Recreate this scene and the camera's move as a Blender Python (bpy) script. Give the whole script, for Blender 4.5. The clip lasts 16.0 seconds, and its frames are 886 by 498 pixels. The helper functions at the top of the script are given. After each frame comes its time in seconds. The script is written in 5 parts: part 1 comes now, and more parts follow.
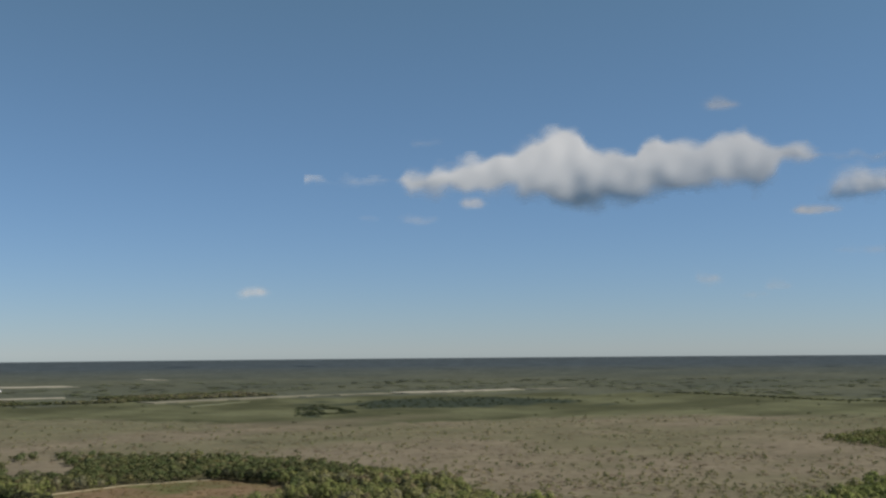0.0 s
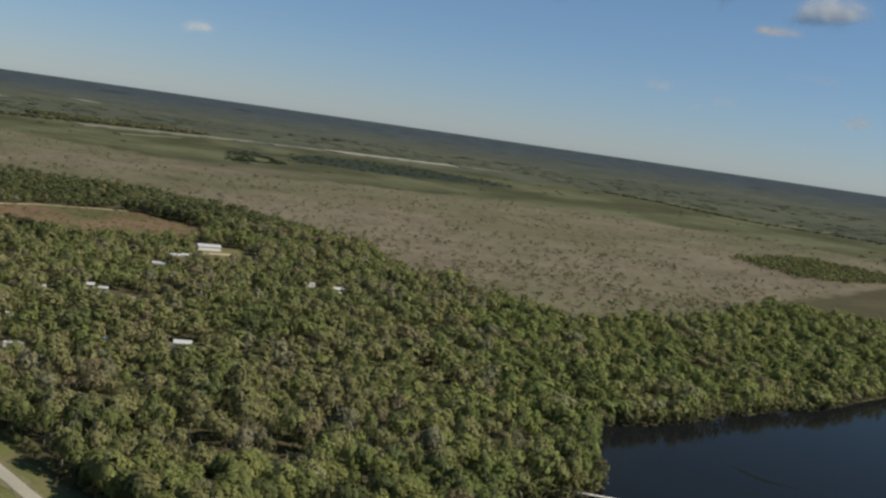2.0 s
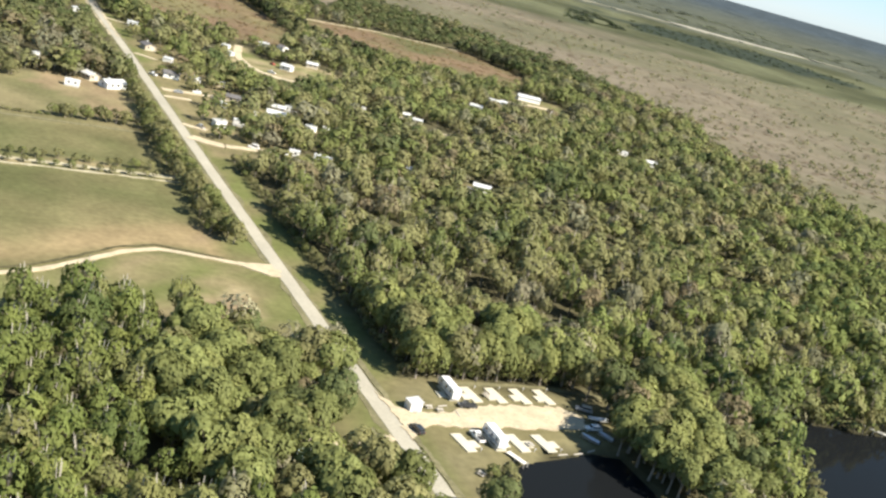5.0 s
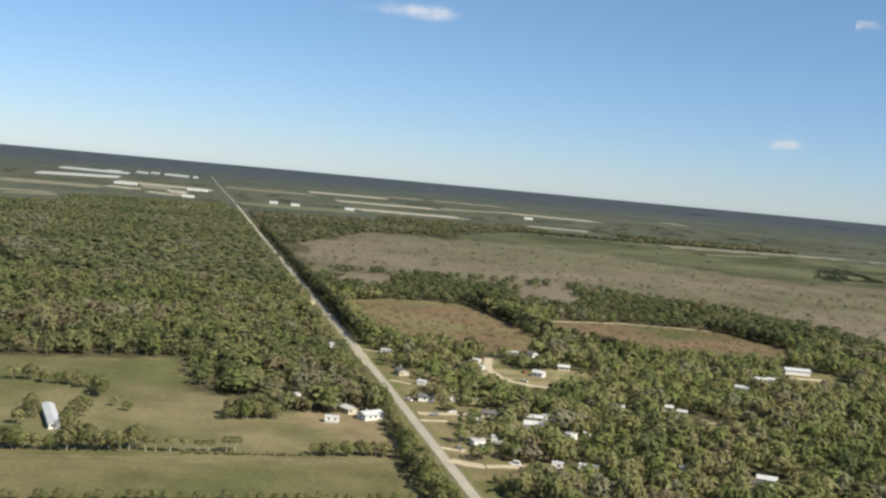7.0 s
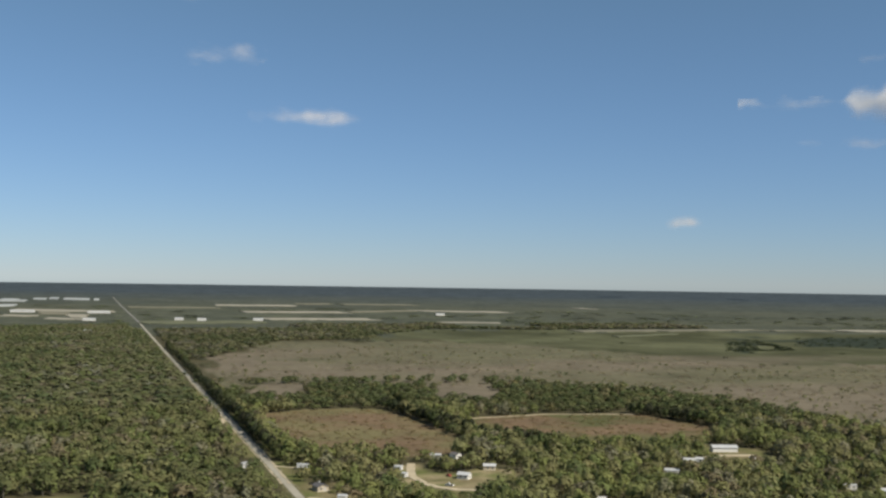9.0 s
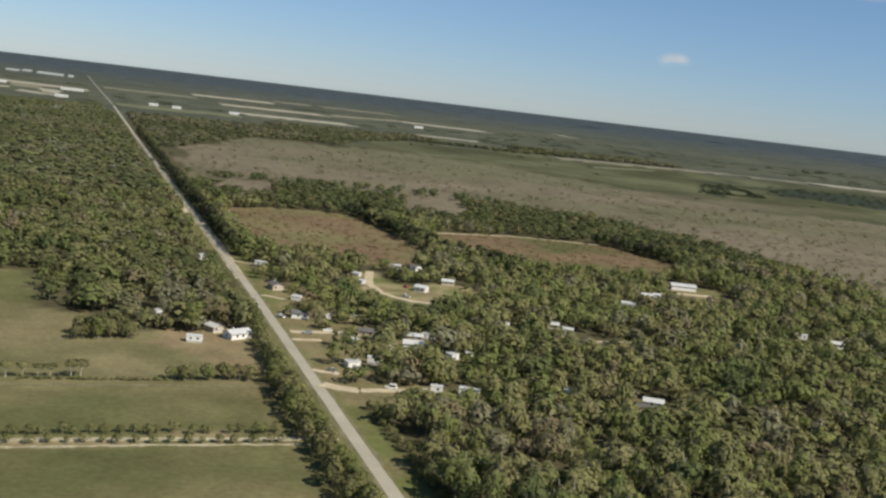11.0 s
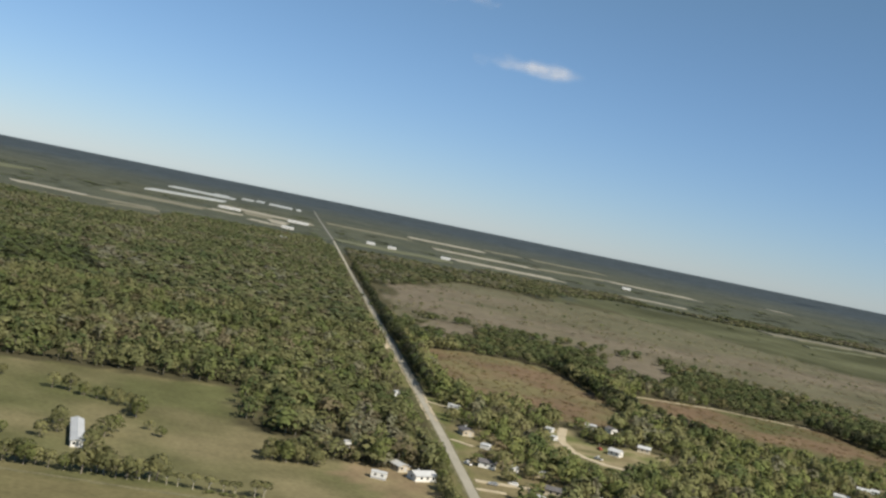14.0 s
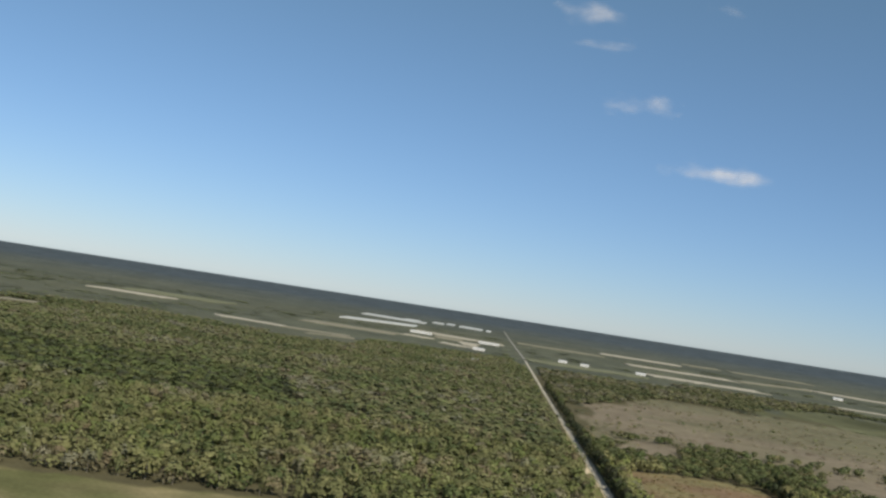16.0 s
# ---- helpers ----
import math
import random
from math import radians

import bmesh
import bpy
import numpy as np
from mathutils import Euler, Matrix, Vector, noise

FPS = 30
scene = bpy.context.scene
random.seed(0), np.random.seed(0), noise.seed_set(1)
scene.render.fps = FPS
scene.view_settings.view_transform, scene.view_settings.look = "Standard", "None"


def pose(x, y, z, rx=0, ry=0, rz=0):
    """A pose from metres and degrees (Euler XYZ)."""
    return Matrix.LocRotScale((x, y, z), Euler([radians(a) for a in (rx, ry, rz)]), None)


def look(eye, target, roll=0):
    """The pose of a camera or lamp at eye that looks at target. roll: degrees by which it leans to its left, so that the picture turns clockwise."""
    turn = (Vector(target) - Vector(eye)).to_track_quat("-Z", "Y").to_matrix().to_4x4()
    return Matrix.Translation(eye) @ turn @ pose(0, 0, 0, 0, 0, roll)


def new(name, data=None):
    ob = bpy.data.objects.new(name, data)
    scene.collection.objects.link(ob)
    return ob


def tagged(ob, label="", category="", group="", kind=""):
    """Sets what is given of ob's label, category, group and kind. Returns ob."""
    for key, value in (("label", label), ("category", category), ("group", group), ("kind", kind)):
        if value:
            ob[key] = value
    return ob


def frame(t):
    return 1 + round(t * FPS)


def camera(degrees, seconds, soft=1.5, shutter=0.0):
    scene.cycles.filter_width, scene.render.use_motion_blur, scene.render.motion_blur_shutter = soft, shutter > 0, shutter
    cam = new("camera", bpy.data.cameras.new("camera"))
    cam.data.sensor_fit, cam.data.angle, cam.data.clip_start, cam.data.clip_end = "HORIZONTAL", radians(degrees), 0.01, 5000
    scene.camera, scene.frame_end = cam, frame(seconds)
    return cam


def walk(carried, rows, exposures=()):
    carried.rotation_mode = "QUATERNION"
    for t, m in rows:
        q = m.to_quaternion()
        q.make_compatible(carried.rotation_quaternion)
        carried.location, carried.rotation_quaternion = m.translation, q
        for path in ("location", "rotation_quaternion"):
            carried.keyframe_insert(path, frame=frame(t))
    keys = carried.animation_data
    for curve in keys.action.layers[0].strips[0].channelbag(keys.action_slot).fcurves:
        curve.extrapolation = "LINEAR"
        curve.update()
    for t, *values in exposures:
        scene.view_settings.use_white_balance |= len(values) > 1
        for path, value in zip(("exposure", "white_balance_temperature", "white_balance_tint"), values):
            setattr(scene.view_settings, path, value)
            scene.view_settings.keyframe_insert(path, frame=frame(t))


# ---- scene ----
cam = camera(45.08, 16.0, soft=2.5)
# seconds; metres across and along the road, height; degrees to the left of the road, up, roll
PATH = [
    (0.00, -142.88, -46.95, 122.92, -40.771, 5.448, -0.498),
    (0.50, -139.84, -46.03, 123.58, -42.525, 3.907, 2.797),
    (1.00, -136.02, -45.37, 124.38, -43.861, 0.921, 5.508),
    (1.50, -132.50, -44.25, 125.96, -44.550, -3.436, 7.153),
    (2.00, -130.22, -43.13, 126.22, -44.745, -6.623, 8.234),
    (2.50, -128.37, -42.39, 124.43, -42.937, -12.068, 7.827),
    (3.00, -125.73, -41.25, 122.71, -40.581, -12.790, 13.700),
    (3.20, -124.58, -40.52, 122.10, -39.632, -12.958, 15.499),
    (3.90, -119.89, -37.26, 120.33, -36.482, -14.828, 18.320),
    (4.60, -114.75, -31.58, 119.55, -32.332, -16.917, 16.879),
    (5.30, -111.13, -24.05, 119.50, -27.197, -16.073, 14.736),
    (5.50, -110.39, -21.65, 119.62, -25.314, -15.311, 14.280),
    (6.00, -108.93, -15.78, 119.74, -20.172, -11.874, 13.102),
    (6.50, -108.39, -10.59, 120.21, -15.780, -6.086, 11.020),
    (7.00, -106.81, -7.22, 120.44, -13.367, -3.825, 5.267),
    (7.50, -105.11, -2.53, 120.15, -13.293, -0.779, -0.665),
    (8.00, -103.51, 2.90, 119.04, -14.725, 1.945, -1.984),
    (8.50, -101.90, 8.12, 119.47, -16.421, 2.226, -0.798),
    (9.00, -100.51, 12.96, 120.24, -17.880, 1.725, 0.840),
    (9.50, -98.83, 17.64, 119.92, -19.099, 0.090, 1.962),
    (10.00, -94.91, 21.45, 118.99, -19.661, -3.090, 3.566),
    (10.20, -93.60, 22.88, 118.67, -19.899, -4.628, 4.459),
    (10.90, -91.47, 26.61, 118.06, -19.879, -7.757, 6.485),
    (11.60, -92.61, 28.50, 118.09, -18.629, -9.175, 8.328),
    (12.30, -92.61, 30.29, 117.72, -16.286, -8.251, 9.628),
    (12.50, -92.15, 30.93, 117.45, -15.276, -7.396, 10.071),
    (13.00, -90.58, 32.60, 116.81, -12.732, -5.370, 10.763),
    (13.50, -89.24, 34.84, 115.88, -10.196, -3.396, 11.289),
    (14.00, -88.84, 36.77, 115.17, -7.728, -1.611, 11.513),
    (14.50, -88.77, 39.17, 115.50, -5.221, 0.017, 11.451),
    (15.00, -90.24, 43.02, 117.22, -2.482, 1.254, 11.688),
    (15.50, -90.48, 47.09, 117.41, 0.193, 2.516, 11.086),
    (16.00, -90.40, 51.04, 116.90, 3.295, 2.838, 8.793),
]
walk(cam, [(t, Matrix.Translation((x, y, z)) @ pose(0, 0, 0, 0, 0, yaw) @ pose(0, 0, 0, 90 + up) @ pose(0, 0, 0, 0, 0, roll))
           for t, x, y, z, yaw, up, roll in PATH],
     exposures=[(0.0, 0.27), (1.0, 0.10), (1.5, 0.08), (2.0, 0.22), (2.5, 0.80), (3.0, 1.24), (5.3, 1.46), (6.0, 1.38), (6.5, 1.22), (7.0, 0.76), (7.5, 0.62),
                (8.0, 0.46), (9.0, 0.36), (9.5, 0.34), (10.2, 0.18), (12.3, 0.98), (13.0, 0.82), (14.0, 0.50), (15.0, 0.47), (16.0, 0.49)])

# ---- light ----
SUN_ELEVATION, SUN_BEARING = 43.0, 140.0      # bearing: degrees clockwise from the road's direction
world = bpy.data.worlds.new("sky")
scene.world = world
world.use_nodes = True
wn = world.node_tree
sky = wn.nodes.new("ShaderNodeTexSky")
sky.sky_type = "NISHITA"
sky.sun_disc = False
sky.sun_elevation, sky.sun_rotation = radians(SUN_ELEVATION), radians(SUN_BEARING)
sky.altitude, sky.air_density, sky.dust_density, sky.ozone_density = 100, 0.95, 0.0, 2.6
tint = wn.nodes.new("ShaderNodeMix")
tint.data_type, tint.blend_type = "RGBA", "MULTIPLY"
tint.inputs[0].default_value = 1.0
where, split, ramp = wn.nodes.new("ShaderNodeTexCoord"), wn.nodes.new("ShaderNodeSeparateXYZ"), wn.nodes.new("ShaderNodeValToRGB")
for place, colour in ((0.0, (0.52, 0.65, 0.95)), (0.03, (0.82, 0.86, 0.94)), (0.07, (1.19, 1.05, 0.80)), (0.16, (1.46, 1.19, 0.735)), (0.3, (1.10, 1.12, 0.795)), (0.5, (0.96, 1.05, 0.82))):
    stop = ramp.color_ramp.elements[0] if place == 0 else ramp.color_ramp.elements[1] if place == 0.5 else ramp.color_ramp.elements.new(place)
    stop.position, stop.color = place, (*colour, 1)
wn.links.new(where.outputs["Generated"], split.inputs[0])
wn.links.new(split.outputs["Z"], ramp.inputs[0])
wn.links.new(ramp.outputs[0], tint.inputs[7])
wn.links.new(sky.outputs[0], tint.inputs[6])
wn.links.new(tint.outputs[2], wn.nodes["Background"].inputs[0])
wn.nodes["Background"].inputs[1].default_value = 0.0725
sun = new("sun", bpy.data.lights.new("sun", "SUN"))
sun.data.energy, sun.data.angle, sun.data.color = 4.6, radians(0.55), (1.0, 0.92, 0.78)
sun.matrix_world = look((0, 0, 0), (-math.sin(radians(SUN_BEARING)) * math.cos(radians(SUN_ELEVATION)),
                                    -math.cos(radians(SUN_BEARING)) * math.cos(radians(SUN_ELEVATION)), -math.sin(radians(SUN_ELEVATION))))

# ---- materials ----
def material(name, colour, rough=0.85, metal=0.0, grain=0.0, vary=0.15, size=1.0, bump=0.0, attribute="", leaf=0.0, objects=0.0, patch=0.0, coat=0.0, broad=0.0, gloss=0.5):
    """A surface with fine grain and broad patches. size: metres of the grain; patch: metres of the broad patches;
    attribute: a colour layer of the mesh instead of colour; leaf: share of light let through; objects: how far objects differ."""
    m = bpy.data.materials.new(name)
    m.use_nodes = True
    nt = m.node_tree
    b = nt.nodes["Principled BSDF"]
    b.inputs["Roughness"].default_value, b.inputs["Metallic"].default_value = rough, metal
    b.inputs["Specular IOR Level"].default_value = gloss
    if coat:
        b.inputs["Coat Weight"].default_value = coat
    geo = nt.nodes.new("ShaderNodeNewGeometry")
    if attribute:
        src = nt.nodes.new("ShaderNodeAttribute")
        src.attribute_name = attribute
        out = src.outputs["Color"]
    else:
        src = nt.nodes.new("ShaderNodeRGB")
        src.outputs[0].default_value = (*colour, 1)
        out = src.outputs[0]

    def scaled(out, factor):
        mul = nt.nodes.new("ShaderNodeVectorMath")
        mul.operation = "SCALE"
        nt.links.new(out, mul.inputs[0])
        nt.links.new(factor, mul.inputs["Scale"])
        return mul.outputs[0]

    def ranged(value, low, high, a=0.25, b_=0.75):
        r = nt.nodes.new("ShaderNodeMapRange")
        r.inputs["From Min"].default_value, r.inputs["From Max"].default_value = a, b_
        r.inputs["To Min"].default_value, r.inputs["To Max"].default_value = low, high
        nt.links.new(value, r.inputs["Value"])
        return r.outputs[0]

    for metres, amount, detail in ((size, vary, 4), (patch, vary, 3), (broad, vary, 4)):
        if metres and amount:
            n = nt.nodes.new("ShaderNodeTexNoise")
            n.inputs["Scale"].default_value, n.inputs["Detail"].default_value = 1 / metres, detail
            nt.links.new(geo.outputs["Position"], n.inputs["Vector"])
            out = scaled(out, ranged(n.outputs[0], 1 - amount, 1 + amount))
            if bump and metres == size:
                bp = nt.nodes.new("ShaderNodeBump")
                bp.inputs["Strength"].default_value, bp.inputs["Distance"].default_value = bump, size * 0.2
                nt.links.new(n.outputs[0], bp.inputs["Height"])
                nt.links.new(bp.outputs[0], b.inputs["Normal"])
    if leaf:
        out = scaled(out, ranged(geo.outputs["Random Per Island"], 0.94, 1.06, 0, 1))
    if objects:
        info = nt.nodes.new("ShaderNodeObjectInfo")
        out = scaled(out, ranged(info.outputs["Random"], 1 - objects, 1 + objects, 0, 1))
    nt.links.new(out, b.inputs["Base Color"])
    if leaf:
        tr, mix = nt.nodes.new("ShaderNodeBsdfTranslucent"), nt.nodes.new("ShaderNodeMixShader")
        nt.links.new(out, tr.inputs["Color"])
        b.inputs["Specular IOR Level"].default_value = 0.15
        mix.inputs[0].default_value = leaf
        nt.links.new(b.outputs[0], mix.inputs[1])
        nt.links.new(tr.outputs[0], mix.inputs[2])
        nt.links.new(mix.outputs[0], nt.nodes["Material Output"].inputs["Surface"])
    return m


MAT = dict(
    ground=material("land", (0, 0, 0), 0.95, attribute="cover", size=2.4, vary=0.17, patch=16, bump=0.3, broad=75, gloss=0.05),
    asphalt=material("worn_asphalt", (0.310, 0.290, 0.236), 0.9, size=0.7, vary=0.12, patch=18, bump=0.15, gloss=0.1),
    sand=material("pale_sand", (0.400, 0.342, 0.240), 0.95, size=0.9, vary=0.17, patch=5, bump=0.2, gloss=0.1),
    verge=material("sandy_grass_verge", (0.145, 0.134, 0.076), 0.95, size=0.8, vary=0.3, patch=7, bump=0.3, gloss=0.1),
    far_sand=material("pale_far_sand", (0.27, 0.255, 0.205), 0.95, size=2.0, vary=0.1, patch=30, gloss=0.05),
    lane_sand=material("dull_lane_sand", (0.320, 0.290, 0.200), 0.95, size=1.1, vary=0.3, patch=4, bump=0.2, gloss=0.1),
    # dark colour that stands for a shadow line along the farm track
    ditch=material("dark_shadow_line", (0.070, 0.064, 0.034), 0.95, size=0.8, vary=0.4, patch=5, bump=0.3, gloss=0.1),
    weed=material("dark_water_weed", (0.006, 0.008, 0.007), 0.7, size=1.2, vary=0.3, patch=6, gloss=0.1),
    far_roof=material("pale_greenhouse_roof", (0.33, 0.345, 0.335), 0.6, size=4.0, vary=0.12, patch=30),
    far_dull=material("dull_far_soil", (0.165, 0.158, 0.118), 0.95, size=3.0, vary=0.15, patch=40, gloss=0.05),
    far_grass=material("pale_far_grass", (0.118, 0.124, 0.080), 0.95, size=3.0, vary=0.15, patch=40, gloss=0.05),
    far_road=material("grey_far_road", (0.180, 0.178, 0.160), 0.95, size=3.0, vary=0.1, patch=40, gloss=0.05),
    concrete=material("pale_concrete", (0.464, 0.432, 0.344), 0.85, size=0.5, vary=0.07, patch=3),
    leaf=material("leaves", (0, 0, 0), 0.8, attribute="cover", size=3.0, vary=0.1, leaf=0.37),
    leaf_near=material("leaves_of_tree", (0, 0, 0), 0.7, attribute="cover", size=3.0, vary=0.12, leaf=0.37, objects=0.22),
    bark=material("grey_bark", (0.20, 0.17, 0.135), 0.9, size=0.5, vary=0.3, bump=0.4),
    pale_bark=material("pale_grey_bark", (0.42, 0.38, 0.31), 0.9, size=0.5, vary=0.25, bump=0.4),
    white=material("white_paint", (0.688, 0.679, 0.654), 0.5, size=1.3, vary=0.05, patch=5),
    metal_roof=material("white_metal_roof", (0.50, 0.505, 0.50), 0.45, metal=0.1, size=2.0, vary=0.06, patch=6),
    green_roof=material("pale_green_metal_roof", (0.30, 0.38, 0.36), 0.5, size=2.0, vary=0.08, patch=6),
    grey_roof=material("grey_shingle_roof", (0.105, 0.100, 0.100), 0.85, size=0.7, vary=0.2, patch=4),
    tan_wall=material("tan_siding", (0.416, 0.360, 0.272), 0.8, size=1.0, vary=0.1, patch=4),
    trim=material("grey_trim", (0.42, 0.42, 0.42), 0.6, size=1.0, vary=0.08),
    glass=material("dark_glass", (0.02, 0.025, 0.03), 0.06, size=1.0, vary=0.1, coat=0.5),
    rubber=material("black_rubber", (0.02, 0.02, 0.02), 0.8, size=0.3, vary=0.15),
    wood=material("weathered_wood", (0.400, 0.368, 0.320), 0.85, size=0.4, vary=0.2, bump=0.2, objects=0.12),
    pale_wood=material("bleached_wood", (0.62, 0.60, 0.55), 0.8, size=0.4, vary=0.12, bump=0.2, objects=0.08),
    dark_paint=material("dark_car_paint", (0.035, 0.04, 0.05), 0.3, metal=0.3, size=1.5, vary=0.08, coat=0.8),
    silver_paint=material("silver_car_paint", (0.50, 0.51, 0.53), 0.3, metal=0.5, size=1.5, vary=0.05, coat=0.8),
    white_paint=material("white_car_paint", (0.78, 0.78, 0.78), 0.3, size=1.5, vary=0.03, coat=0.8),
    red_paint=material("faded_red_paint", (0.30, 0.07, 0.05), 0.5, size=1.2, vary=0.12),
    stripe=material("grey_blue_stripe", (0.22, 0.26, 0.34), 0.4, size=1.0, vary=0.06),
    steel=material("galvanised_steel", (0.55, 0.56, 0.57), 0.4, metal=0.8, size=0.8, vary=0.1),
)


def water_material():
    m = bpy.data.materials.new("dark_tannin_water")
    m.use_nodes = True
    nt = m.node_tree
    b = nt.nodes["Principled BSDF"]
    b.inputs["Base Color"].default_value = (0.008, 0.009, 0.010, 1)
    b.inputs["Roughness"].default_value, b.inputs["IOR"].default_value = 0.06, 1.33
    b.inputs["Specular IOR Level"].default_value = 0.05
    geo = nt.nodes.new("ShaderNodeNewGeometry")
    n = nt.nodes.new("ShaderNodeTexNoise")
    n.inputs["Scale"].default_value, n.inputs["Detail"].default_value = 0.55, 5
    bp = nt.nodes.new("ShaderNodeBump")
    bp.inputs["Strength"].default_value, bp.inputs["Distance"].default_value = 0.25, 0.12
    nt.links.new(geo.outputs["Position"], n.inputs["Vector"])
    nt.links.new(n.outputs[0], bp.inputs["Height"])
    nt.links.new(bp.outputs[0], b.inputs["Normal"])
    return m


MAT["water"] = water_material()

# ---- the lie of the land ----
# x runs across the road to its east side, y along it. Past 2600 m the land is drawn together and lifted,
# so that what lies 20 km off still stands within 4.5 km, at its true angle under the horizon.
CX, CY, EYE = -108.0, 0.0, 119.0
NEAR, FAR, REACH = 2600.0, 20000.0, 1900.0


def lie(x, y):
    """The place of a point of the flat map in the world: x, y, z arrays."""
    x, y = np.asarray(x, float), np.asarray(y, float)
    d = np.maximum(np.hypot(x - CX, y - CY), 1e-6)
    f = np.clip(d, NEAR, FAR)
    e = np.where(d > NEAR, NEAR + REACH * (1 / NEAR - 1 / f) / (1 / NEAR - 1 / FAR), d)
    return CX + (x - CX) * e / d, CY + (y - CY) * e / d, EYE * (1 - e / np.minimum(d, FAR))


def inside(x, y, poly):
    """Which of the points lie in the polygon."""
    x, y = np.asarray(x, float), np.asarray(y, float)
    hit, (px, py) = np.zeros(x.shape, bool), poly[-1]
    for qx, qy in poly:
        if qy != py:
            hit ^= ((py > y) != (qy > y)) & (x < (px - qx) * (y - qy) / (py - qy) + qx)
        px, py = qx, qy
    return hit


def wobble(x, y, size, seed=0.0):
    """A soft noise of about -1 to 1 over the plan."""
    x, y = np.asarray(x, float) / size, np.asarray(y, float) / size
    out = np.zeros(np.broadcast(x, y).shape)
    for k in range(1, 6):
        a = seed * 1.7 + k * 2.399
        out = out + np.sin((x * np.cos(a) + y * np.sin(a)) * (1.0 + 0.37 * k) + seed * 3.1 + k * k)
    return out / 3.2


LAKE = [(86, 60), (90, 108), (99, 128), (116, 148), (124, 166), (125, 178), (150, 189), (172, 181), (190, 180), (207, 196), (240, 226), (266, 240),
        (286, 234), (320, 226), (362, 226), (412, 221), (440, 213), (486, 216), (560, 218), (700, 190), (760, 60)]
INLET = [(24, 120), (27, 160.5), (37, 163.5), (48, 166), (58, 168), (66, 165), (66, 130), (60, 116)]
PASTURE = [(-420, 200), (-150, 236), (-95, 224), (2, 212), (0, 464), (-40, 482), (-98, 560), (-106, 632), (-168, 622), (-300, 594), (-420, 565)]
UPPER_FIELD = [(-420, 560), (-300, 590), (-168, 618), (-104, 628), (-97, 557), (-88, 540), (-52, 500), (-38, 480), (-10, 462), (-6, 424), (-81, 421), (-138, 420), (-330, 412), (-420, 420)]
MIDDLE_FIELD = [(-420, 405), (-136, 416), (-81, 420), (-8, 422), (-9, 369), (-78, 369), (-129, 367), (-420, 347)]
LOWER_FIELD = [(-420, 338), (-98, 359), (-8, 361), (-5, 290), (0, 277), (-33, 288), (-46, 282), (-70, 263), (-90, 254), (-150, 240), (-420, 200)]
LAWN = [(0, 276), (-33, 284), (-46, 277), (-70, 259), (-95, 250), (-95, 226), (-60, 232), (-30, 222), (2, 214)]
ROADSIDE = [(-11, 60), (18, 60), (19, 230), (19, 420), (16, 700), (15, 1200), (-1, 1200), (-2, 540), (-11, 460), (-11, 210)]
CAMP = [(10, 150), (10, 203), (27, 206), (76, 200), (88, 194), (80, 176), (68, 168), (50, 167), (26, 160), (22, 150)]
CLEARING_A = [(33, 770), (30, 905), (43, 970), (123, 998), (157, 977), (168, 900), (166, 745), (120, 712), (60, 728)]
CLEARING_B = [(190, 760), (196, 900), (290, 920), (372, 905), (400, 830), (388, 770), (325, 712), (246, 716)]
YARD_A = [(300, 640), (318, 705), (352, 712), (366, 690), (352, 636), (322, 622)]
HOMES = [(12, 405), (12, 640), (44, 640), (62, 560), (60, 405)]
EAST_YARDS = [(104, 604), (106, 645), (150, 664), (165, 640), (140, 608)]
EAST_WOOD = [(15, 206), (27, 207), (78, 201), (92, 196), (128, 184), (150, 193), (178, 184), (206, 199), (262, 244), (290, 238), (320, 230), (362, 230), (412, 225), (440, 217),
             (486, 220), (640, 216), (900, 300), (1180, 500), (900, 470), (640, 408), (450, 405), (470, 505), (466, 600), (516, 718), (530, 950), (470, 1105), (360, 1160), (290, 1170),
             (120, 1205), (16, 1150)]
LANE_STRIP = [(-420, 338), (-98, 359), (-8, 360.5), (-8, 366.5), (-98, 365.5), (-420, 345)]
FARM_YARD = [(-54, 482), (-38, 470), (-32, 438), (-6, 436), (-2, 456), (-2, 520), (-14, 526), (-40, 520), (-52, 500)]
SPIT = [(68, 100), (70, 166), (82, 178), (92, 194), (124, 181), (122, 167), (113, 150), (97, 130), (88, 108), (84, 90)]
WEST_WOOD = [(-900, 700), (-420, 575), (-300, 600), (-168, 628), (-104, 640), (-97, 560), (-88, 546), (-52, 506), (-38, 487), (-12, 470), (-5, 520), (-4, 700), (0, 1500), (2, 2780),
             (-250, 2640), (-900, 2350), (-1300, 1900)]
NEAR_WOOD = [(-170, 110), (-4, 110), (-6, 150), (-10, 190), (-3, 203), (-14, 211), (-28, 219), (-38, 230), (-56, 234), (-74, 234), (-90, 227), (-130, 226), (-170, 220)]
MARSH = [(460, 400), (640, 405), (905, 470), (1240, 520), (1800, 560), (1700, 800), (1480, 1250), (1267, 1352), (810, 1404), (800, 1650), (661, 1975), (240, 2080), (60, 1600), (20, 1170),
         (290, 1165), (470, 1100), (530, 950), (516, 715), (466, 600)]
GREEN_FEN = [(800, 1404), (1267, 1340), (1480, 1250), (1700, 820), (2200, 700), (2400, 1400), (2330, 1900), (1700, 2280), (1250, 2450), (700, 2560), (500, 2300), (420, 2120), (661, 1975)]
PALE_GAPS = [[(226, 1050), (292, 1030), (342, 1195), (283, 1225)], [(46, 1105), (102, 1080), (127, 1223), (71, 1232)]]
